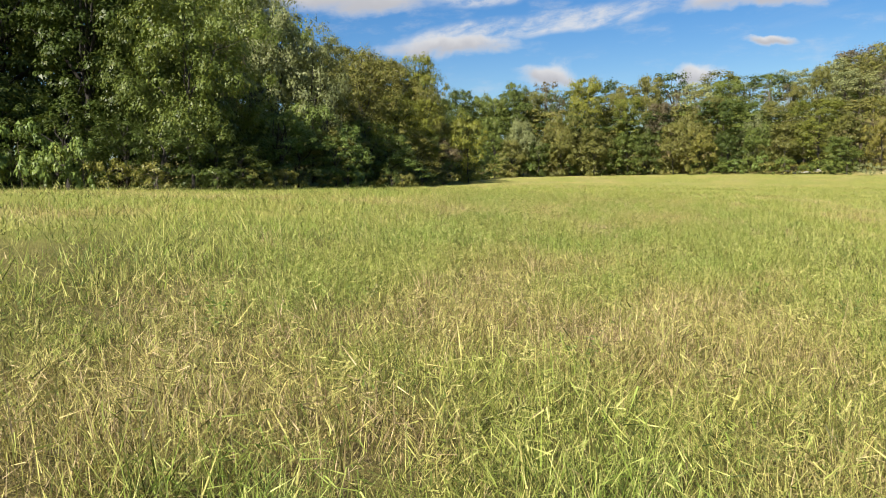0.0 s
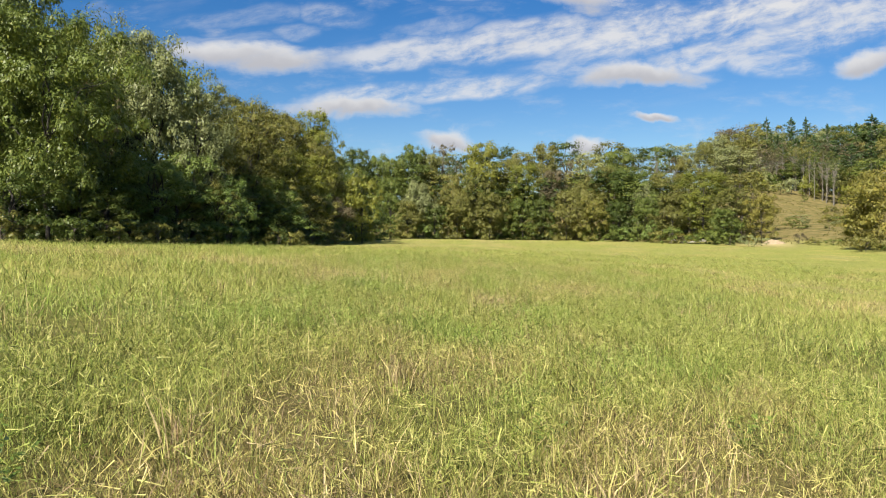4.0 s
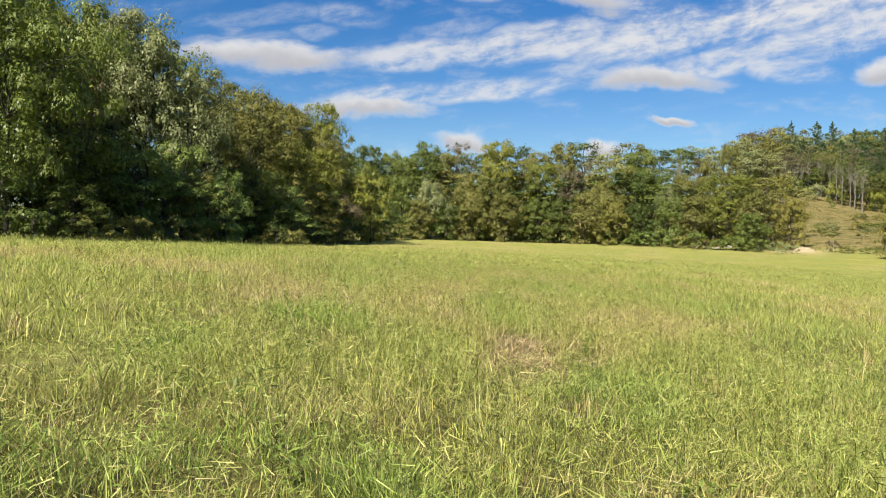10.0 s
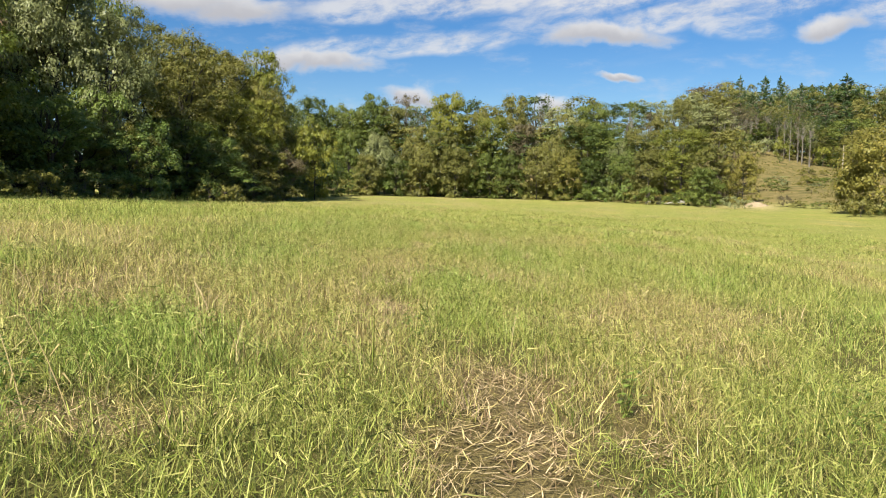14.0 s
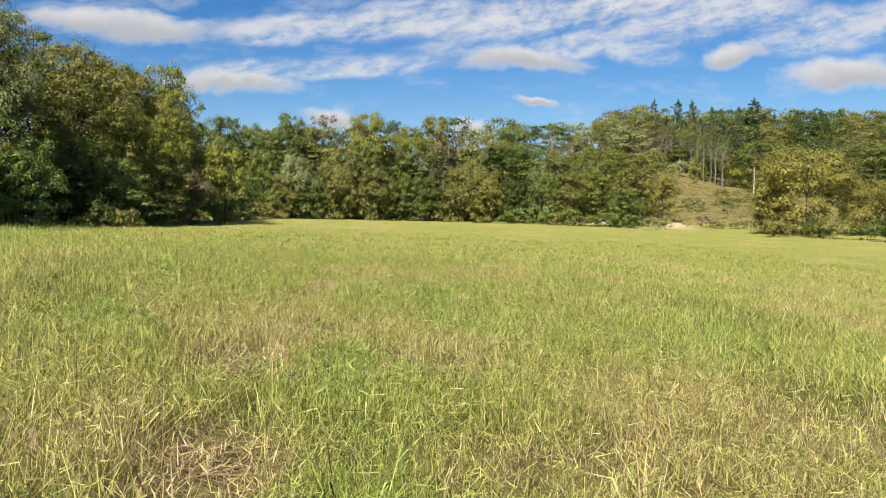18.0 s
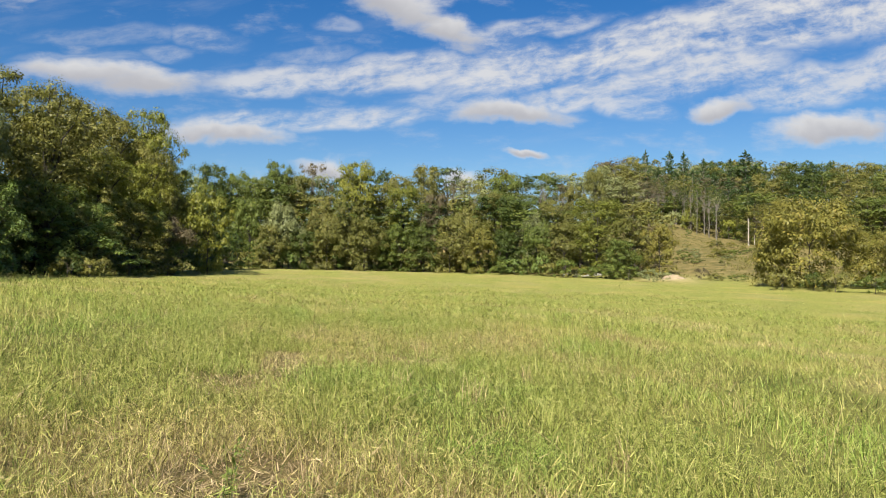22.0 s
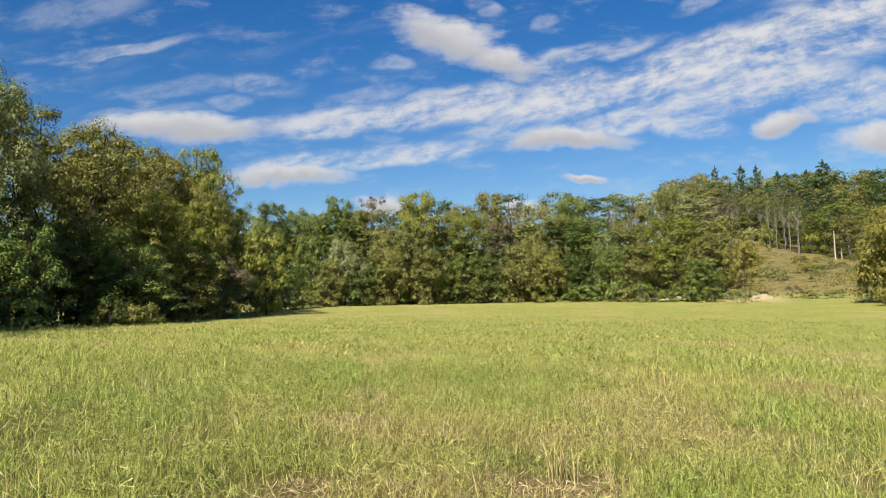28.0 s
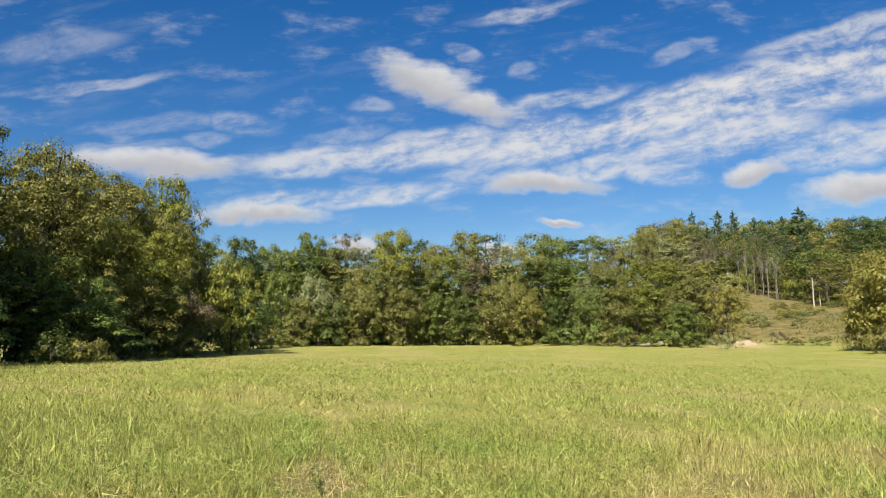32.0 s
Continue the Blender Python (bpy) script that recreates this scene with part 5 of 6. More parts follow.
plant("shrubb", LEAF_GREY, 113.5, 234.9, 1.6, 1.9, "on the cleared slope")
plant("shruba", LEAF_GREEN, 82.2, 242.5, 5.5, 3.5, "on the cleared slope")
plant("shrubb", LEAF_GREY, 80.9, 243.5, 5.4, 2.9, "on the cleared slope")
plant("shrubb", LEAF_GREEN, 81.2, 241.9, 5.2, 3.1, "on the cleared slope")
plant("shrubb", LEAF_YELLOW, 94.8, 246.0, 5.8, 2.1, "on the cleared slope")
plant("shruba", LEAF_YELLOW, 76.5, 233.0, 4.8, 3.1, "on the cleared slope")
plant("shrubb", LEAF_GREY, 95.1, 245.5, 4.8, 2.8, "on the cleared slope")
plant("shrubb", LEAF_GREEN, 79.9, 240.0, 3.7, 2.4, "on the cleared slope")
plant("shrubb", LEAF_GREEN, 103.0, 232.6, 3.2, 3.0, "on the cleared slope")
plant("shrubb", LEAF_GREY, 83.3, 233.9, 3.5, 2.5, "on the cleared slope")
plant("shruba", LEAF_YELLOW, 100.9, 232.2, 5.7, 3.1, "on the cleared slope")
plant("shruba", LEAF_GREEN, 110.4, 242.6, 4.5, 3.3, "on the cleared slope")
plant("shrubb", LEAF_GREY, 81.0, 237.8, 4.8, 2.9, "on the cleared slope")
plant("shrubb", LEAF_GREEN, 113.0, 239.6, 4.8, 2.1, "on the cleared slope")
plant("shruba", LEAF_GREY, 88.2, 239.3, 4.9, 2.6, "on the cleared slope")
plant("shrubb", LEAF_YELLOW, 117.0, 245.4, 3.3, 2.5, "on the cleared slope")
plant("shruba", LEAF_YELLOW, 107.2, 239.6, 5.9, 3.1, "on the cleared slope")
plant("shrubb", LEAF_GREY, 112.1, 241.0, 3.8, 3.2, "on the cleared slope")
plant("shruba", LEAF_YELLOW, 92.7, 237.9, 4.7, 2.7, "on the cleared slope")

# ---- small things at the far edge ----


def snag(x, y, high, r, lean):
    """A bleached dead trunk with broken stubs."""
    root = tagged(new("dead_trunk"), "bleached dead standing trunk with broken stubs on the slope", "dead tree", "dead trunks")
    root.location = (x, y, float(height(x, y)) - 0.2)
    v, q = tubes([limb((0, 0, 0), (lean, 0, high), r, r * 0.55, 5, 0.04)], 7)
    part("trunk", mesh_from("dead_trunk", v, q, DEAD_WOOD, True), root)
    for k in range(3):
        z = high * (0.45 + 0.17 * k)
        w = rng.random() * 6.28
        v, q = tubes([limb((lean * z / high, 0, z), (lean * z / high + 0.7 * math.cos(w), 0.7 * math.sin(w), z + 0.5), r * 0.3, r * 0.1, 2, 0.02)])
        part("stub", mesh_from("stub", v, q, DEAD_WOOD, True), root)


snag(98.4, 215.9, 7.2, 0.19, -0.08)
snag(100.8, 217.6, 4.4, 0.14, -0.06)


def boulder(x, y, s):
    bm = bmesh.new()
    bmesh.ops.create_icosphere(bm, subdivisions=2, radius=s)
    for v in bm.verts:
        v.co *= 1 + 0.35 * noise.noise(v.co * (1.3 / s) + Vector((x, y, 0)))
        v.co.z *= 0.6
    me = bpy.data.meshes.new("boulder")
    bm.to_mesh(me)
    bm.free()
    me.materials.append(ROCK)
    ob = tagged(new("boulder", me), "pale weathered boulder at the foot of the far row", "boulder", "boulders")
    ob.location = (x, y, float(height(x, y)) + s * 0.2)


boulder(41.7, 158.3, 0.27)
boulder(36.1, 158.6, 0.51)
boulder(39.2, 156.1, 0.46)
boulder(39.1, 157.2, 0.31)
boulder(37.8, 156.6, 0.50)
boulder(42.0, 158.3, 0.44)
boulder(37.7, 156.1, 0.26)
boulder(35.3, 157.2, 0.36)
boulder(38.0, 158.6, 0.43)
boulder(38.4, 155.9, 0.26)
boulder(36.9, 155.7, 0.43)
boulder(41.7, 157.2, 0.31)
boulder(41.2, 157.8, 0.51)
boulder(41.2, 157.6, 0.53)


def bank(x, y, long, deep, high):
    """An eroded sandy bank with a lumpy face."""
    u, v = np.meshgrid(np.linspace(-1, 1, 41), np.linspace(-1, 1, 21))
    r = np.hypot(u, v)
    px, py = x + u * long / 2, y + v * deep / 2
    pz = height(px, py) - 0.15 + high * np.clip(1 - r ** 2.5, 0, 1) * (0.55 + 0.9 * wobble(px, py, 0.9, 91))
    ids = np.arange(u.size).reshape(u.shape)
    q = np.stack([ids[:-1, :-1], ids[:-1, 1:], ids[1:, 1:], ids[1:, :-1]], -1).reshape(-1, 4)
    ob = new("sand_bank", mesh_from("sand_bank", np.stack([px, py, pz], -1).reshape(-1, 3), q, SAND, True))
    tagged(ob, "pale bare sandy bank at the foot of the slope", "sand bank")


bank(50.8, 147.0, 4.6, 2.6, 0.7)

# ---- meadow grass ----


def scatter(count, box, keep):
    """Places in a box (x0, x1, y0, y1), thinned by keep(x, y) from 0 to 1."""
    x, y = rng.uniform(box[0], box[1], count), rng.uniform(box[2], box[3], count)
    ok = rng.random(count) < keep(x, y)
    return x[ok], y[ok]


def blades(x, y, long, lean, wide, dry, bend=0.5):
    """Grass blades: five corners, a quad and a tip each."""
    n = len(x)
    z = height(x, y)
    a = rng.random(n) * 2 * np.pi
    d = np.stack([np.cos(a), np.sin(a)], 1)
    w = a + np.pi / 2 + rng.normal(0, 0.5, n)
    side = np.stack([np.cos(w), np.sin(w), rng.normal(0, 0.15, n)], 1) * (wide / 2)[:, None]
    base = np.stack([x, y, z - 0.02], 1)
    l1, l2 = lean, lean + bend * rng.random(n) * 1.6
    mid = base + np.concatenate([d * (np.sin(l1) * long * 0.55)[:, None], (np.cos(l1) * long * 0.55)[:, None]], 1)
    tip = mid + np.concatenate([d * (np.sin(l2) * long * 0.45)[:, None], (np.cos(l2) * long * 0.45)[:, None]], 1)
    tip[:, 2] = np.maximum(tip[:, 2], z + 0.01)
    v = np.stack([base - side * 0.8, base + side * 0.8, mid + side, mid - side, tip], 1).reshape(-1, 3)
    o = np.arange(n)[:, None] * 5
    return v, [o + np.array((0, 1, 2, 3)), o + np.array((3, 2, 4))], np.repeat(dry, 5)


def tufted(count, per, box, keep, radius):
    """Places in tufts."""
    x, y = scatter(count, box, keep)
    k = rng.integers(per // 2, per * 3 // 2, len(x))
    return np.repeat(x, k) + rng.normal(0, radius, k.sum()), np.repeat(y, k) + rng.normal(0, radius, k.sum()), np.repeat(rng.random(len(x)), k)


def lushness(x, y):
    return 0.25 + 0.45 * wobble(x, y, 3.1, 41) + 0.6 * smooth(wobble(x, y, 0.6, 42), 0.25, 0.8) + 0.5 * smooth(wobble(x, y, 0.19, 40), 0.3, 0.75)


def grass(name, label, count, per, box, keep, radius, long, wide, green_share):
    x, y, own = tufted(count, per, box, keep, radius)
    n = len(x)
    bare = bareness(x, y)
    l = long * (0.55 + 0.8 * rng.random(n)) * lushness(x, y) * (1 - 0.6 * bare)
    dry = np.clip(dryness(x, y) * 0.8 + (rng.random(n) > green_share) * (0.35 + 0.5 * rng.random(n)) + 0.45 * (own - 0.5), 0, 1)
    lean = np.abs(rng.normal(0.42 if wide < 0.006 else 0.8, 0.34, n)) + 0.6 * bare * rng.random(n)
    v, f, d = blades(x, y, l, lean, wide * (0.6 + 0.8 * rng.random(n)), dry, 1.0)
    ob = new(name, mesh_from(name, v, f, TURF_BLADE, dry=d))
    return tagged(ob, label, "grass", kind="stuff")


def near_line(x, y):
    return smooth(5.2 + 0.05 * y - np.abs(x - 0.1), 0, 1.5) * (1 - bareness(x, y) ** 0.55) * (0.25 + 0.75 * smooth(wobble(x, y, 0.4, 43), 0.25, 0.6))


def mid_belt(x, y):
    inner = (np.abs(x - 0.1) < 4.2) & (y < 40)
    return np.where(inner, 0.12, 1) * (np.abs(x) < 6 + 0.62 * (y + 4)) * (0.3 + 0.7 * smooth(wobble(x, y, 0.9, 45), 0.25, 0.6))


def far_belt(x, y):
    inside = (np.abs(x) < 11) & (y < 56)
    left, right = -17.5 - 14 * smooth(-y, -80, -40), 55 - 0.1 * y
    return np.where(inside, 0.1, 1) * (x > left) * (x < right + 10) * (np.abs(x) < 10 + 0.72 * y) * (1 - 0.55 * smooth(y, 60, 150))


grass("meadow_grass", "dense sunlit meadow grass of mixed green and straw blades", 17000, 8, (-8, 8, 2.2, 46), near_line, 0.085, 0.19, 0.0036, 0.66)
grass("meadow_grass_mid", "knee-high meadow grass with straw patches farther out", 5500, 9, (-30, 30, 4, 66), mid_belt, 0.18, 0.21, 0.008, 0.74)
grass("meadow_grass_far", "distant meadow grass blending green and gold", 10500, 9, (-40, 72, 18, 178), far_belt, 0.45, 0.13, 0.026, 0.74)


def clutter(name, label, count, per, box, keep, radius, size, top):
    """Small narrow leaves at all angles between the blades."""
    x, y, own = tufted(count, per, box, keep, radius)
    n = len(x)
    p = np.stack([x, y, height(x, y) + 0.02 + (top * lushness(x, y)) * rng.random(n) ** 0.8 * (1 - 0.7 * bareness(x, y))], 1)
    s = size * (0.5 + rng.random(n))
    dry = np.clip(dryness(x, y) * 0.85 + 0.5 * (own - 0.55) + 0.2 * rng.normal(size=n), 0, 1)
    v = leaf_tips(p, rng.normal(size=(n, 3)) + np.array((0, 0, 0.6)), rng.normal(size=(n, 3)) * np.array((1, 1, 1.3)), s, s * (0.028 + 0.032 * rng.random(n)))
    ob = new(name, mesh_from(name, v, np.arange(3 * n).reshape(-1, 3), TURF_BLADE, dry=np.repeat(dry, 3)))
    return tagged(ob, label, "grass", kind="stuff")


def spears(name, label, count, per, box, keep, radius, long, wide, lying=0.0):
    """Short single-point blades at all leans, the tangle of the sward."""
    x, y, own = tufted(count, per, box, keep, radius)
    n = len(x)
    z, a = height(x, y), rng.random(n) * 2 * np.pi
    lean = np.clip(np.abs(rng.normal(0.72 + 0.7 * lying, 0.42 - 0.28 * lying, n)), 0, 1.6)
    l = long * (0.4 + rng.random(n)) * lushness(x, y)
    lift = rng.random(n) ** 1.5 * (0.5 - 0.35 * lying) * l + 0.02 * lying
    w = rng.random(n) * 2 * np.pi
    side = np.stack([np.cos(w), np.sin(w), 0 * w], 1) * (wide * (0.5 + rng.random(n)))[:, None] / 2
    base = np.stack([x, y, z + lift - 0.01], 1)
    tip = base + np.stack([np.cos(a) * np.sin(lean) * l, np.sin(a) * np.sin(lean) * l, np.cos(lean) * l], 1)
    v = np.stack([base - side, base + side, tip], 1).reshape(-1, 3)
    dry = np.clip(dryness(x, y) * 0.95 + 0.6 * (own - 0.5) + 0.2 * rng.normal(size=n) + 0.4 * max(lying - 0.5, 0), 0, 1)
    ob = new(name, mesh_from(name, v, np.arange(3 * n).reshape(-1, 3), TURF_BLADE, dry=np.repeat(dry, 3)))
    return tagged(ob, label, "grass", kind="stuff")


spears("short_sward", "tangled short green and straw sward of the meadow", 28000, 11, (-8, 8, 2.2, 46), near_line, 0.1, 0.17, 0.0075)
spears("thick_sward", "thick tangled sward of green and straw blades along the walked line", 62000, 12, (-3.2, 3.4, 2.2, 46), near_line, 0.09, 0.16, 0.0042)
spears("short_sward_mid", "tangled short sward of the meadow farther out", 13000, 12, (-30, 30, 4, 66), mid_belt, 0.25, 0.19, 0.013, 0.3)
spears("side_sward", "tangled green and straw sward beside the walked line", 26000, 11, (-13, 13, 3, 50), lambda x, y: smooth(np.abs(x - 0.1), 3.2, 5.5) * (np.abs(x) < 5 + 0.55 * y) * (0.35 + 0.65 * smooth(wobble(x, y, 0.5, 46), 0.25, 0.6)), 0.12, 0.2, 0.0095, 0.15)
spears("far_sward", "tangled green and straw sward in the middle of the meadow", 15000, 11, (-26, 30, 44, 100), lambda x, y: smooth(y + 6 * (wobble(x, y, 4, 49) - 0.5), 44, 52) * (1 - 0.6 * smooth(y, 70, 100)) * (0.3 + 0.7 * smooth(wobble(x, y, 1.2, 50), 0.25, 0.6)), 0.3, 0.18, 0.022, 0.45)
spears("straw_litter", "fallen dry stems and straw lying under the grass", 11000, 8, (-3.2, 3.4, 2.2, 44), lambda x, y: 1 - smooth(wobble(x, y, 0.4, 43), 0.25, 0.6) * 0.7, 0.12, 0.14, 0.004, 1.0)
clutter("leafy_undergrowth", "small leaves between the meadow's grass blades", 20000, 10, (-8, 8, 2.2, 46), near_line, 0.12, 0.1, 0.24)
clutter("leafy_tangle", "tangle of small leaves and broken stems along the walked line", 46000, 10, (-3.2, 3.4, 2.2, 46), near_line, 0.11, 0.085, 0.27)
clutter("weed_clumps", "leafy green and straw weed clumps standing out of the meadow", 2600, 24, (-26, 26, 4, 62), lambda x, y: ((np.abs(x - 0.1) > 4.4) | (y > 44)) * mid_belt(x, y) * smooth(wobble(x, y, 2.4, 44), 0.4, 0.7), 0.16, 0.11, 0.34)
clutter("weed_clumps_far", "leafy weed clumps standing out of the distant meadow", 1500, 20, (-24, 44, 50, 125), lambda x, y: smooth(wobble(x, y, 5, 53), 0.45, 0.7), 0.25, 0.2, 0.36)

# foxtail seed heads with bristles, on thin stems
x, y = scatter(9000, (-7, 7, 2.2, 44), lambda x, y: near_line(x, y) * (0.12 + 0.88 * smooth(wobble(x, y, 2.6, 51), 0.42, 0.7)) * (0.45 + 0.55 * smooth(12 - y, 0, 6)))
n = len(x)
a, long, lean = rng.random(n) * 2 * np.pi, 0.24 + 0.2 * rng.random(n), np.abs(rng.normal(0.25, 0.25, n))
d = np.stack([np.cos(a), np.sin(a)], 1)
foot = np.stack([x, y, height(x, y)], 1)
neck = foot + np.concatenate([d * (np.sin(lean) * long)[:, None], (np.cos(lean) * long)[:, None]], 1)
nod = lean + 0.4 + 0.9 * rng.random(n)
size = 0.05 + 0.04 * rng.random(n)
HAIRS = 22
along = rng.random((n, HAIRS))
bend = nod[:, None] + 0.9 * along
spine = neck[:, None] + np.stack([d[:, :1] * np.sin(bend), d[:, 1:] * np.sin(bend), np.cos(bend)], -1) * (size[:, None] * along)[..., None]
way = np.stack([d[:, :1] * np.sin(bend), d[:, 1:] * np.sin(bend), np.cos(bend)], -1)
spray = rng.normal(size=(n, HAIRS, 3))
spray -= way * (spray * way).sum(-1, keepdims=True)
spray /= np.linalg.norm(spray, axis=-1, keepdims=True)
fat = (0.0085 * (1 - 0.55 * along))[..., None]
side = np.cross(spray, way) * 0.0016
v = np.stack([spine - way * 0.004 - side, spine - way * 0.004 + side, spine + spray * fat + way * 0.011], 2).reshape(-1, 3)
heads = new("seed_heads", mesh_from("seed_heads", v, np.arange(len(v)).reshape(-1, 3), TURF_BLADE, dry=np.repeat(0.2 + 0.35 * rng.random(n), 3 * HAIRS)))
tagged(heads, "nodding pale green bristly foxtail seed heads in the meadow", "seed heads", kind="stuff")
stem = np.array((0.0011, 0, 0))
v = np.stack([foot - stem, foot + stem, neck + stem, neck - stem], 1).reshape(-1, 3)
stems = new("seed_stems", mesh_from("seed_stems", v, np.arange(4 * n).reshape(-1, 4), TURF_BLADE, dry=np.repeat(0.2 + 0.5 * rng.random(n), 4)))
tagged(stems, "thin upright green and straw stems of the seed heads", "stems", kind="stuff")

x, y = scatter(5500, (-8, 8, 2.2, 46), lambda x, y: near_line(x, y) * (0.15 + smooth(wobble(x, y, 2.2, 61), 0.45, 0.8)))
n = len(x)
v, f, dd = blades(x, y, 0.24 + 0.36 * rng.random(n) ** 1.5, np.abs(rng.normal(0.35, 0.35, n)), 0.0022 + 0.0022 * rng.random(n), 0.7 + 0.3 * rng.random(n), 0.5)
x2, y2, own = tufted(6000, 8, (-8, 8, 2.2, 46), lambda x, y: near_line(x, y) * (0.08 + 0.92 * smooth(wobble(x, y, 1.5, 92), 0.52, 0.72)), 0.12)
n2 = len(x2)
v2, f2, d2 = blades(x2, y2, 0.16 + 0.24 * rng.random(n2), 0.3 + 0.9 * rng.random(n2), np.full(n2, 0.0025), np.clip(0.6 + 0.4 * own + 0.15 * rng.random(n2), 0, 1), 1.5)
f = [np.concatenate([a, b + len(v)]) for a, b in zip(f, f2)]
v, dd = np.concatenate([v, v2]), np.concatenate([dd, d2])
stalks = new("straw_stalks", mesh_from("straw_stalks", v, f, TURF_BLADE, dry=dd))
tagged(stalks, "bleached dry straw stalks leaning among the grass", "straw", kind="stuff")

xx, yy, own = tufted(26000, 8, (-4, 4, 3, 44), lambda x, y: np.clip(bareness(x, y) * 2, 0, 1), 0.12)
n = len(xx)
v, f, dd = blades(xx, yy, 0.05 + 0.12 * rng.random(n), 1.2 + 0.35 * rng.random(n), 0.004 + 0.005 * rng.random(n), 0.75 + 0.25 * rng.random(n), 0.2)
v[:, 2] += 0.03
litter = new("flattened_straw", mesh_from("flattened_straw", v, f, TURF_BLADE, dry=dd))
tagged(litter, "flattened dry straw lying on bare trodden patches", "straw", kind="stuff")

x, y, own = tufted(7000, 26, (-8, 9, 2.5, 46), lambda x, y: near_line(x, y) * np.maximum(0.6 * smooth(wobble(x, y, 0.9, 71), 0.55, 0.8), smooth(0.25 - dryness(x, y), 0.1, 0.25) * smooth(wobble(x, y, 0.5, 72), 0.4, 0.7)), 0.12)
n = len(x)
p = np.stack([x, y, height(x, y) + 0.03 + (0.14 + 0.26 * own) * rng.random(n) ** 0.7], 1)
s = 0.02 + 0.025 * rng.random(n)
v = leaf_cards(p, rng.normal(0, 0.5, (n, 3)) + np.array((0, 0, 1)), rng.normal(size=(n, 3)), s, s * 0.24)
weeds = new("broad_weeds", mesh_from("broad_weeds", v, np.arange(4 * n).reshape(-1, 4), TURF_BLADE, dry=np.zeros(4 * n)))
weeds.data.materials[0] = LEAF_WEED
tagged(weeds, "low broad-leaved green weeds between the grass blades", "weeds", kind="stuff")

# brush on the cleared slope and rough grass at its foot
x, y, own = tufted(2600, 9, (48, 125, 138, 225), lambda x, y: (np.abs((x - 50) * 0.835 - (y - 145) * 0.55) < 34) * smooth((x - 50) * 0.55 + (y - 145) * 0.835, -2, 6) * smooth(wobble(x, y, 5, 81), 0.25, 0.6), 0.5)
n = len(x)
v, f, d = blades(x, y, 0.25 + 0.4 * rng.random(n), 0.4 + 0.8 * rng.random(n), 0.07 + 0.06 * rng.random(n), np.clip(0.05 + 0.55 * own, 0, 1), 0.8)
brush = new("brush", mesh_from("brush", v, f, LEAF_OLIVE))
tagged(brush, "rough olive and brown grass tufts covering the cleared slope", "brush", kind="stuff")


# single tufts of straw and tall dry stalks that stand out
def straw_tuft(x, y, high, count):
    root = tagged(new("straw_tuft"), "tuft of pale dry grass standing in the meadow", "grass tuft", "straw tufts")
    z = float(height(x, y))
    for name, k, dry, tall in (("straw", count, 0.85, high), ("grass", count // 2, 0.15, high * 0.6)):
        bx, by = x + rng.normal(0, 0.06, k), y + rng.normal(0, 0.06, k)
        v, f, d = blades(bx, by, tall * (0.6 + 0.5 * rng.random(k)), np.abs(rng.normal(0.22, 0.2, k)), 0.005 + 0.004 * rng.random(k), np.clip(dry + 0.1 * rng.normal(size=k), 0, 1), 0.7)
        tagged(part(name, mesh_from(name, v - np.array((x, y, z)), f, TURF_BLADE, dry=d), root), kind="stuff")
    root.location = (x, y, z)


def dry_stalk(x, y, high, lean, turn):
    root = tagged(new("dry_stalk"), "single tall bleached grass stalk leaning over the meadow", "grass stalk", "dry stalks")
    root.location = (x, y, float(height(x, y)) - 0.01)
    d = np.array((math.cos(turn), math.sin(turn), 0))
    path = [(d * high * math.sin(lean) * f * (0.6 + 0.4 * f) + np.array((0, 0, high * math.cos(lean) * f)), 0.0035 - 0.002 * f) for f in np.linspace(0, 1, 6)]
    v, q = tubes([path], 5)
    part("stem", mesh_from("stem", v, q, TURF_BLADE, True, dry=np.full(len(v), 0.85)), root)
    for k in range(3):
        p = path[1 + k][0]
        w = turn + 2.1 * k + 0.6
        e = np.array((math.cos(w), math.sin(w), 0))
        v = np.array([p, p + 0.08 * e + (0, 0, 0.06) + np.cross(e, (0, 0, 0.006)), p + 0.2 * e + (0, 0, 0.02), p + 0.08 * e + (0, 0, 0.06) - np.cross(e, (0, 0, 0.006))])
        part("blade", mesh_from("blade", v, np.array([[0, 1, 2, 3]]), TURF_BLADE, dry=np.full(4, 0.8)), root)


for x, y, high in ((-2.0, 20.0, 0.5), (-0.6, 9.5, 0.42), (1.1, 7.2, 0.35), (0.6, 6.9, 0.34), (1.8, 22.9, 0.4), (1.3, 24.6, 0.42), (0.4, 25.1, 0.4), (-1.4, 7.3, 0.4),
                   (1.2, 34.6, 0.42), (-0.2, 46.7, 0.5), (0.7, 31.2, 0.4), (1.5, 30.6, 0.42), (-2.5, 27.2, 0.44), (2.1, 27.6, 0.4), (-0.8, 19.7, 0.4), (1.3, 21.6, 0.42)):
    straw_tuft(x, y, high, 46)
for k in range(34):
    straw_tuft(rng.uniform(-4.5, 5), rng.uniform(4, 45), rng.uniform(0.28, 0.42), 30)
for x, y, high, lean, turn in ((-2.0, 17.4, 0.75, 0.7, 2.4), (-1.9, 17.6, 0.6, 0.5, 2.8), (1.9, 27.7, 0.6, 0.9, 2.6), (0.9, 27.9, 0.55, 0.9, -0.5), (1.9, 30.9, 0.7, 0.8, 2.3), (0.4, 29.5, 0.6, 1.0, -0.4), (-0.1, 46.5, 0.6, 0.7, 1.0)):
    dry_stalk(x, y, high, lean, turn)
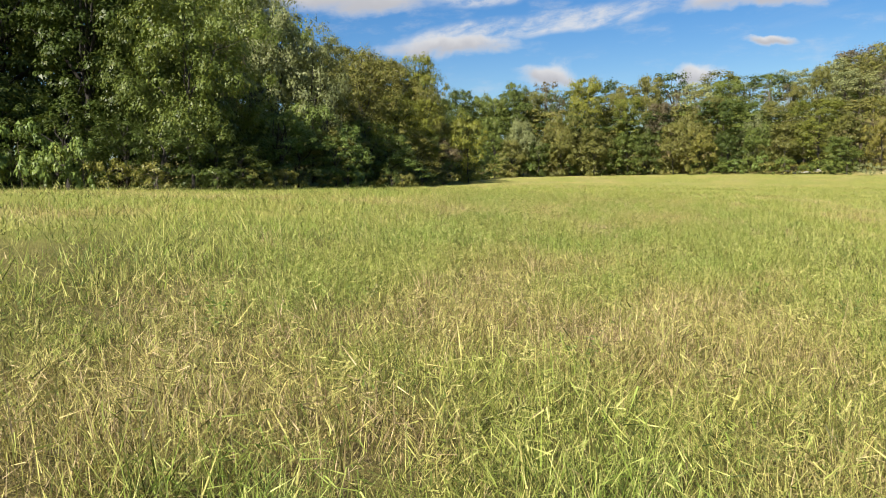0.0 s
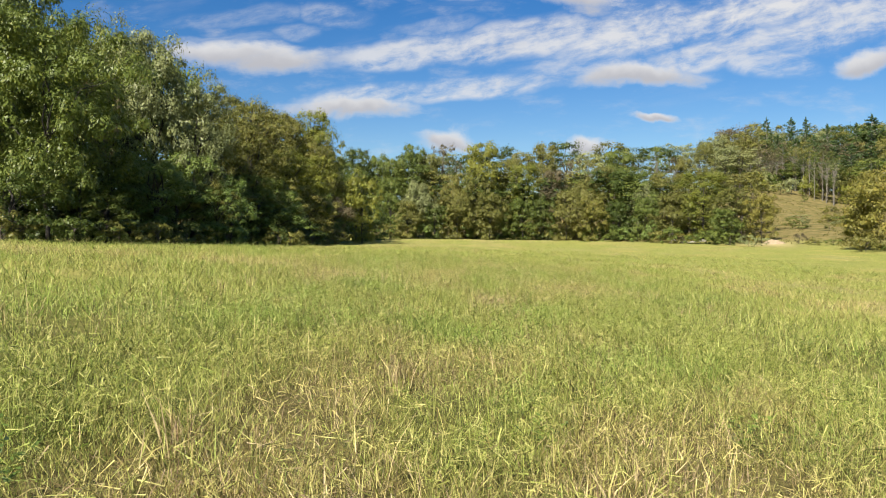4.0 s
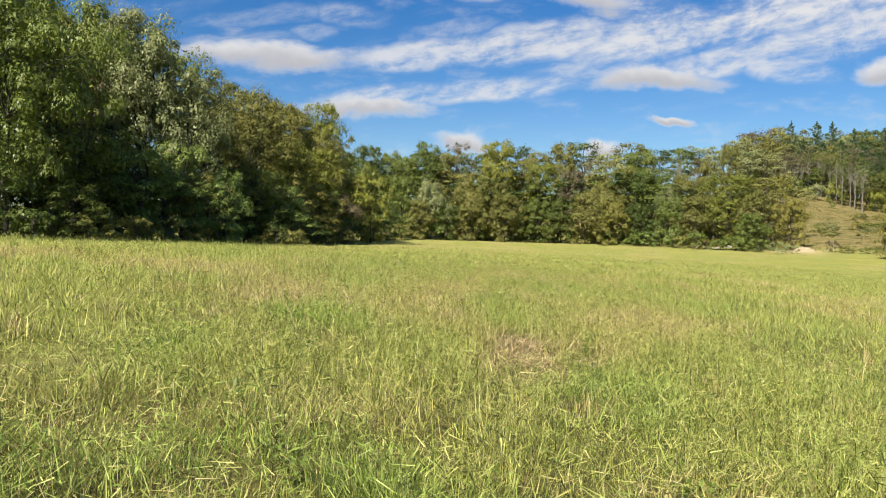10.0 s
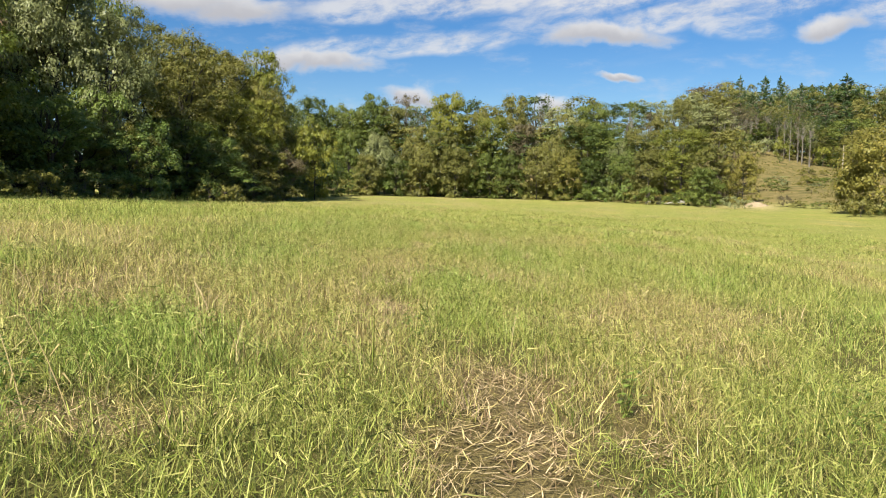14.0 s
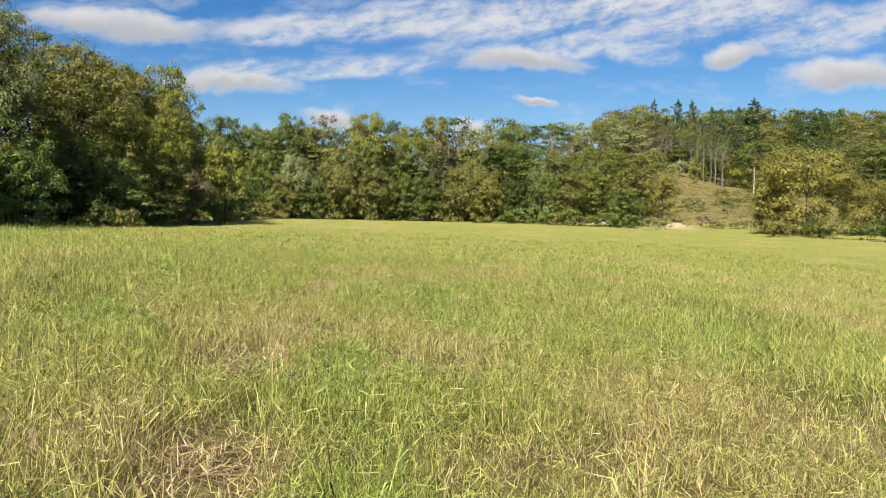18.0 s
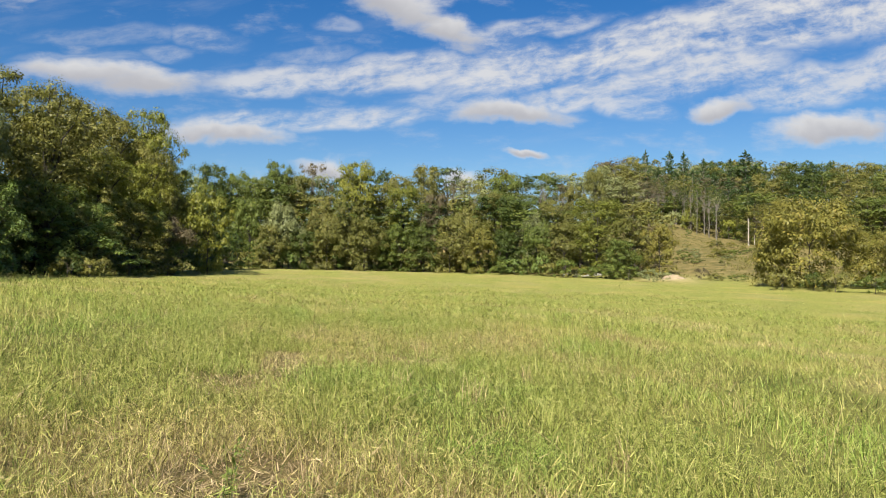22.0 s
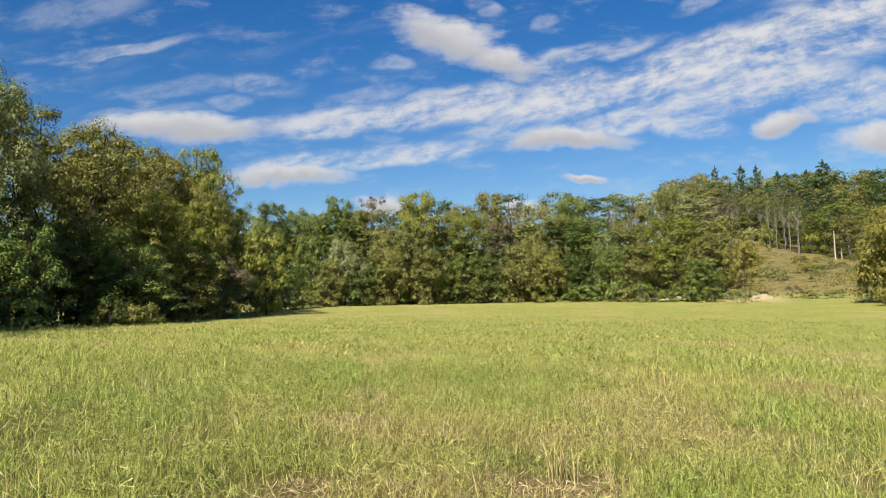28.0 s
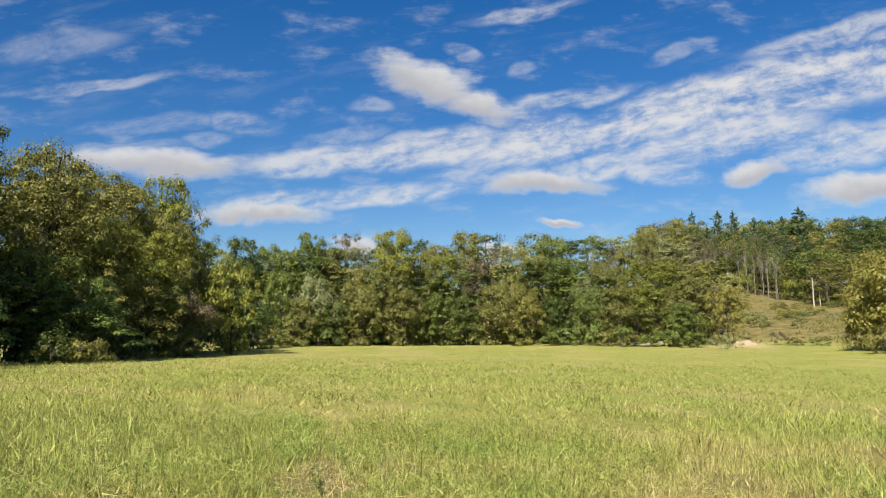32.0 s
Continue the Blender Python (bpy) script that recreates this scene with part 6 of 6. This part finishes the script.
for k in range(30):
    dry_stalk(rng.uniform(-4.5, 5), rng.uniform(4, 45), rng.uniform(0.35, 0.6), rng.uniform(0.2, 0.9), rng.uniform(0, 6.28))


# leafy weeds that stand out of the grass
def weed_plant(x, y, high):
    root = tagged(new("weed_plant"), "leafy dark green weed standing in the meadow grass", "weed", "leafy weeds")
    root.location = (x, y, float(height(x, y)) - 0.01)
    paths, ps, axs = [], [], []
    for k in range(7):
        w, lean, tall = k * 2.4 + rng.normal(0, 0.3), 0.15 + 0.5 * rng.random(), high * (0.6 + 0.45 * rng.random())
        out = np.array((math.cos(w), math.sin(w), 0))
        path = [(out * tall * math.sin(lean) * f * (0.5 + 0.5 * f) + np.array((0, 0, tall * math.cos(lean) * f)), 0.003 - 0.0018 * f) for f in np.linspace(0, 1, 5)]
        paths.append(path)
        for f in rng.random(16) ** 0.7:
            p = path[int(f * 3.99)][0] + (path[int(f * 3.99) + 1][0] - path[int(f * 3.99)][0]) * (f * 3.99 % 1)
            way = rng.normal(0, 1, 3) * np.array((1, 1, 0.4)) + out * 0.4 + np.array((0, 0, 0.3))
            ps.append(p + 0.02 * way / np.linalg.norm(way))
            axs.append(way)
    v, q = tubes(paths, 4)
    part("stem", mesh_from("stem", v, q, TURF_BLADE, True, dry=np.full(len(v), 0.15)), root)
    ps, axs = np.array(ps), np.array(axs)
    size = 0.03 + 0.035 * rng.random(len(ps))
    v = leaf_cards(ps, rng.normal(0, 0.4, (len(ps), 3)) + np.array((0, 0, 1)), axs, size, size * 0.32)
    tagged(part("leaves", mesh_from("leaves", v, np.arange(len(v)).reshape(-1, 4), LEAF_WEED), root), kind="stuff")


for x, y, high in ((-0.1, 31.1, 0.30), (3.5, 31.7, 0.36), (4.2, 14.1, 0.33), (8.5, 28.7, 0.37), (-1.8, 6.4, 0.37), (0.4, 8.1, 0.27),
                   (2.0, 10.1, 0.26), (2.4, 7.8, 0.41), (2.2, 14.5, 0.31), (0.8, 13.2, 0.30), (-2.3, 17.8, 0.44), (0.8, 29.7, 0.34),
                   (5.5, 23.0, 0.41), (-1.5, 14.2, 0.35), (2.3, 18.7, 0.38), (-1.0, 13.1, 0.29), (2.4, 16.2, 0.37), (-0.4, 20.0, 0.42),
                   (0.9, 18.6, 0.35), (2.8, 21.5, 0.39), (1.8, 30.4, 0.38), (2.8, 25.4, 0.27), (-1.8, 25.3, 0.40), (3.2, 28.7, 0.37),
                   (-0.7, 39.9, 0.31), (-0.6, 42.1, 0.27), (-1.6, 39.9, 0.42), (-4.3, 46.3, 0.35), (3.3, 42.4, 0.39), (-0.5, 26.7, 0.42),
                   (-1.7, 16.1, 0.39), (0.0, 4.9, 0.43), (1.7, 8.6, 0.33), (-2.5, 5.1, 0.40), (3.1, 25.9, 0.34), (-2.3, 26.6, 0.43)):
    weed_plant(x, y, high)
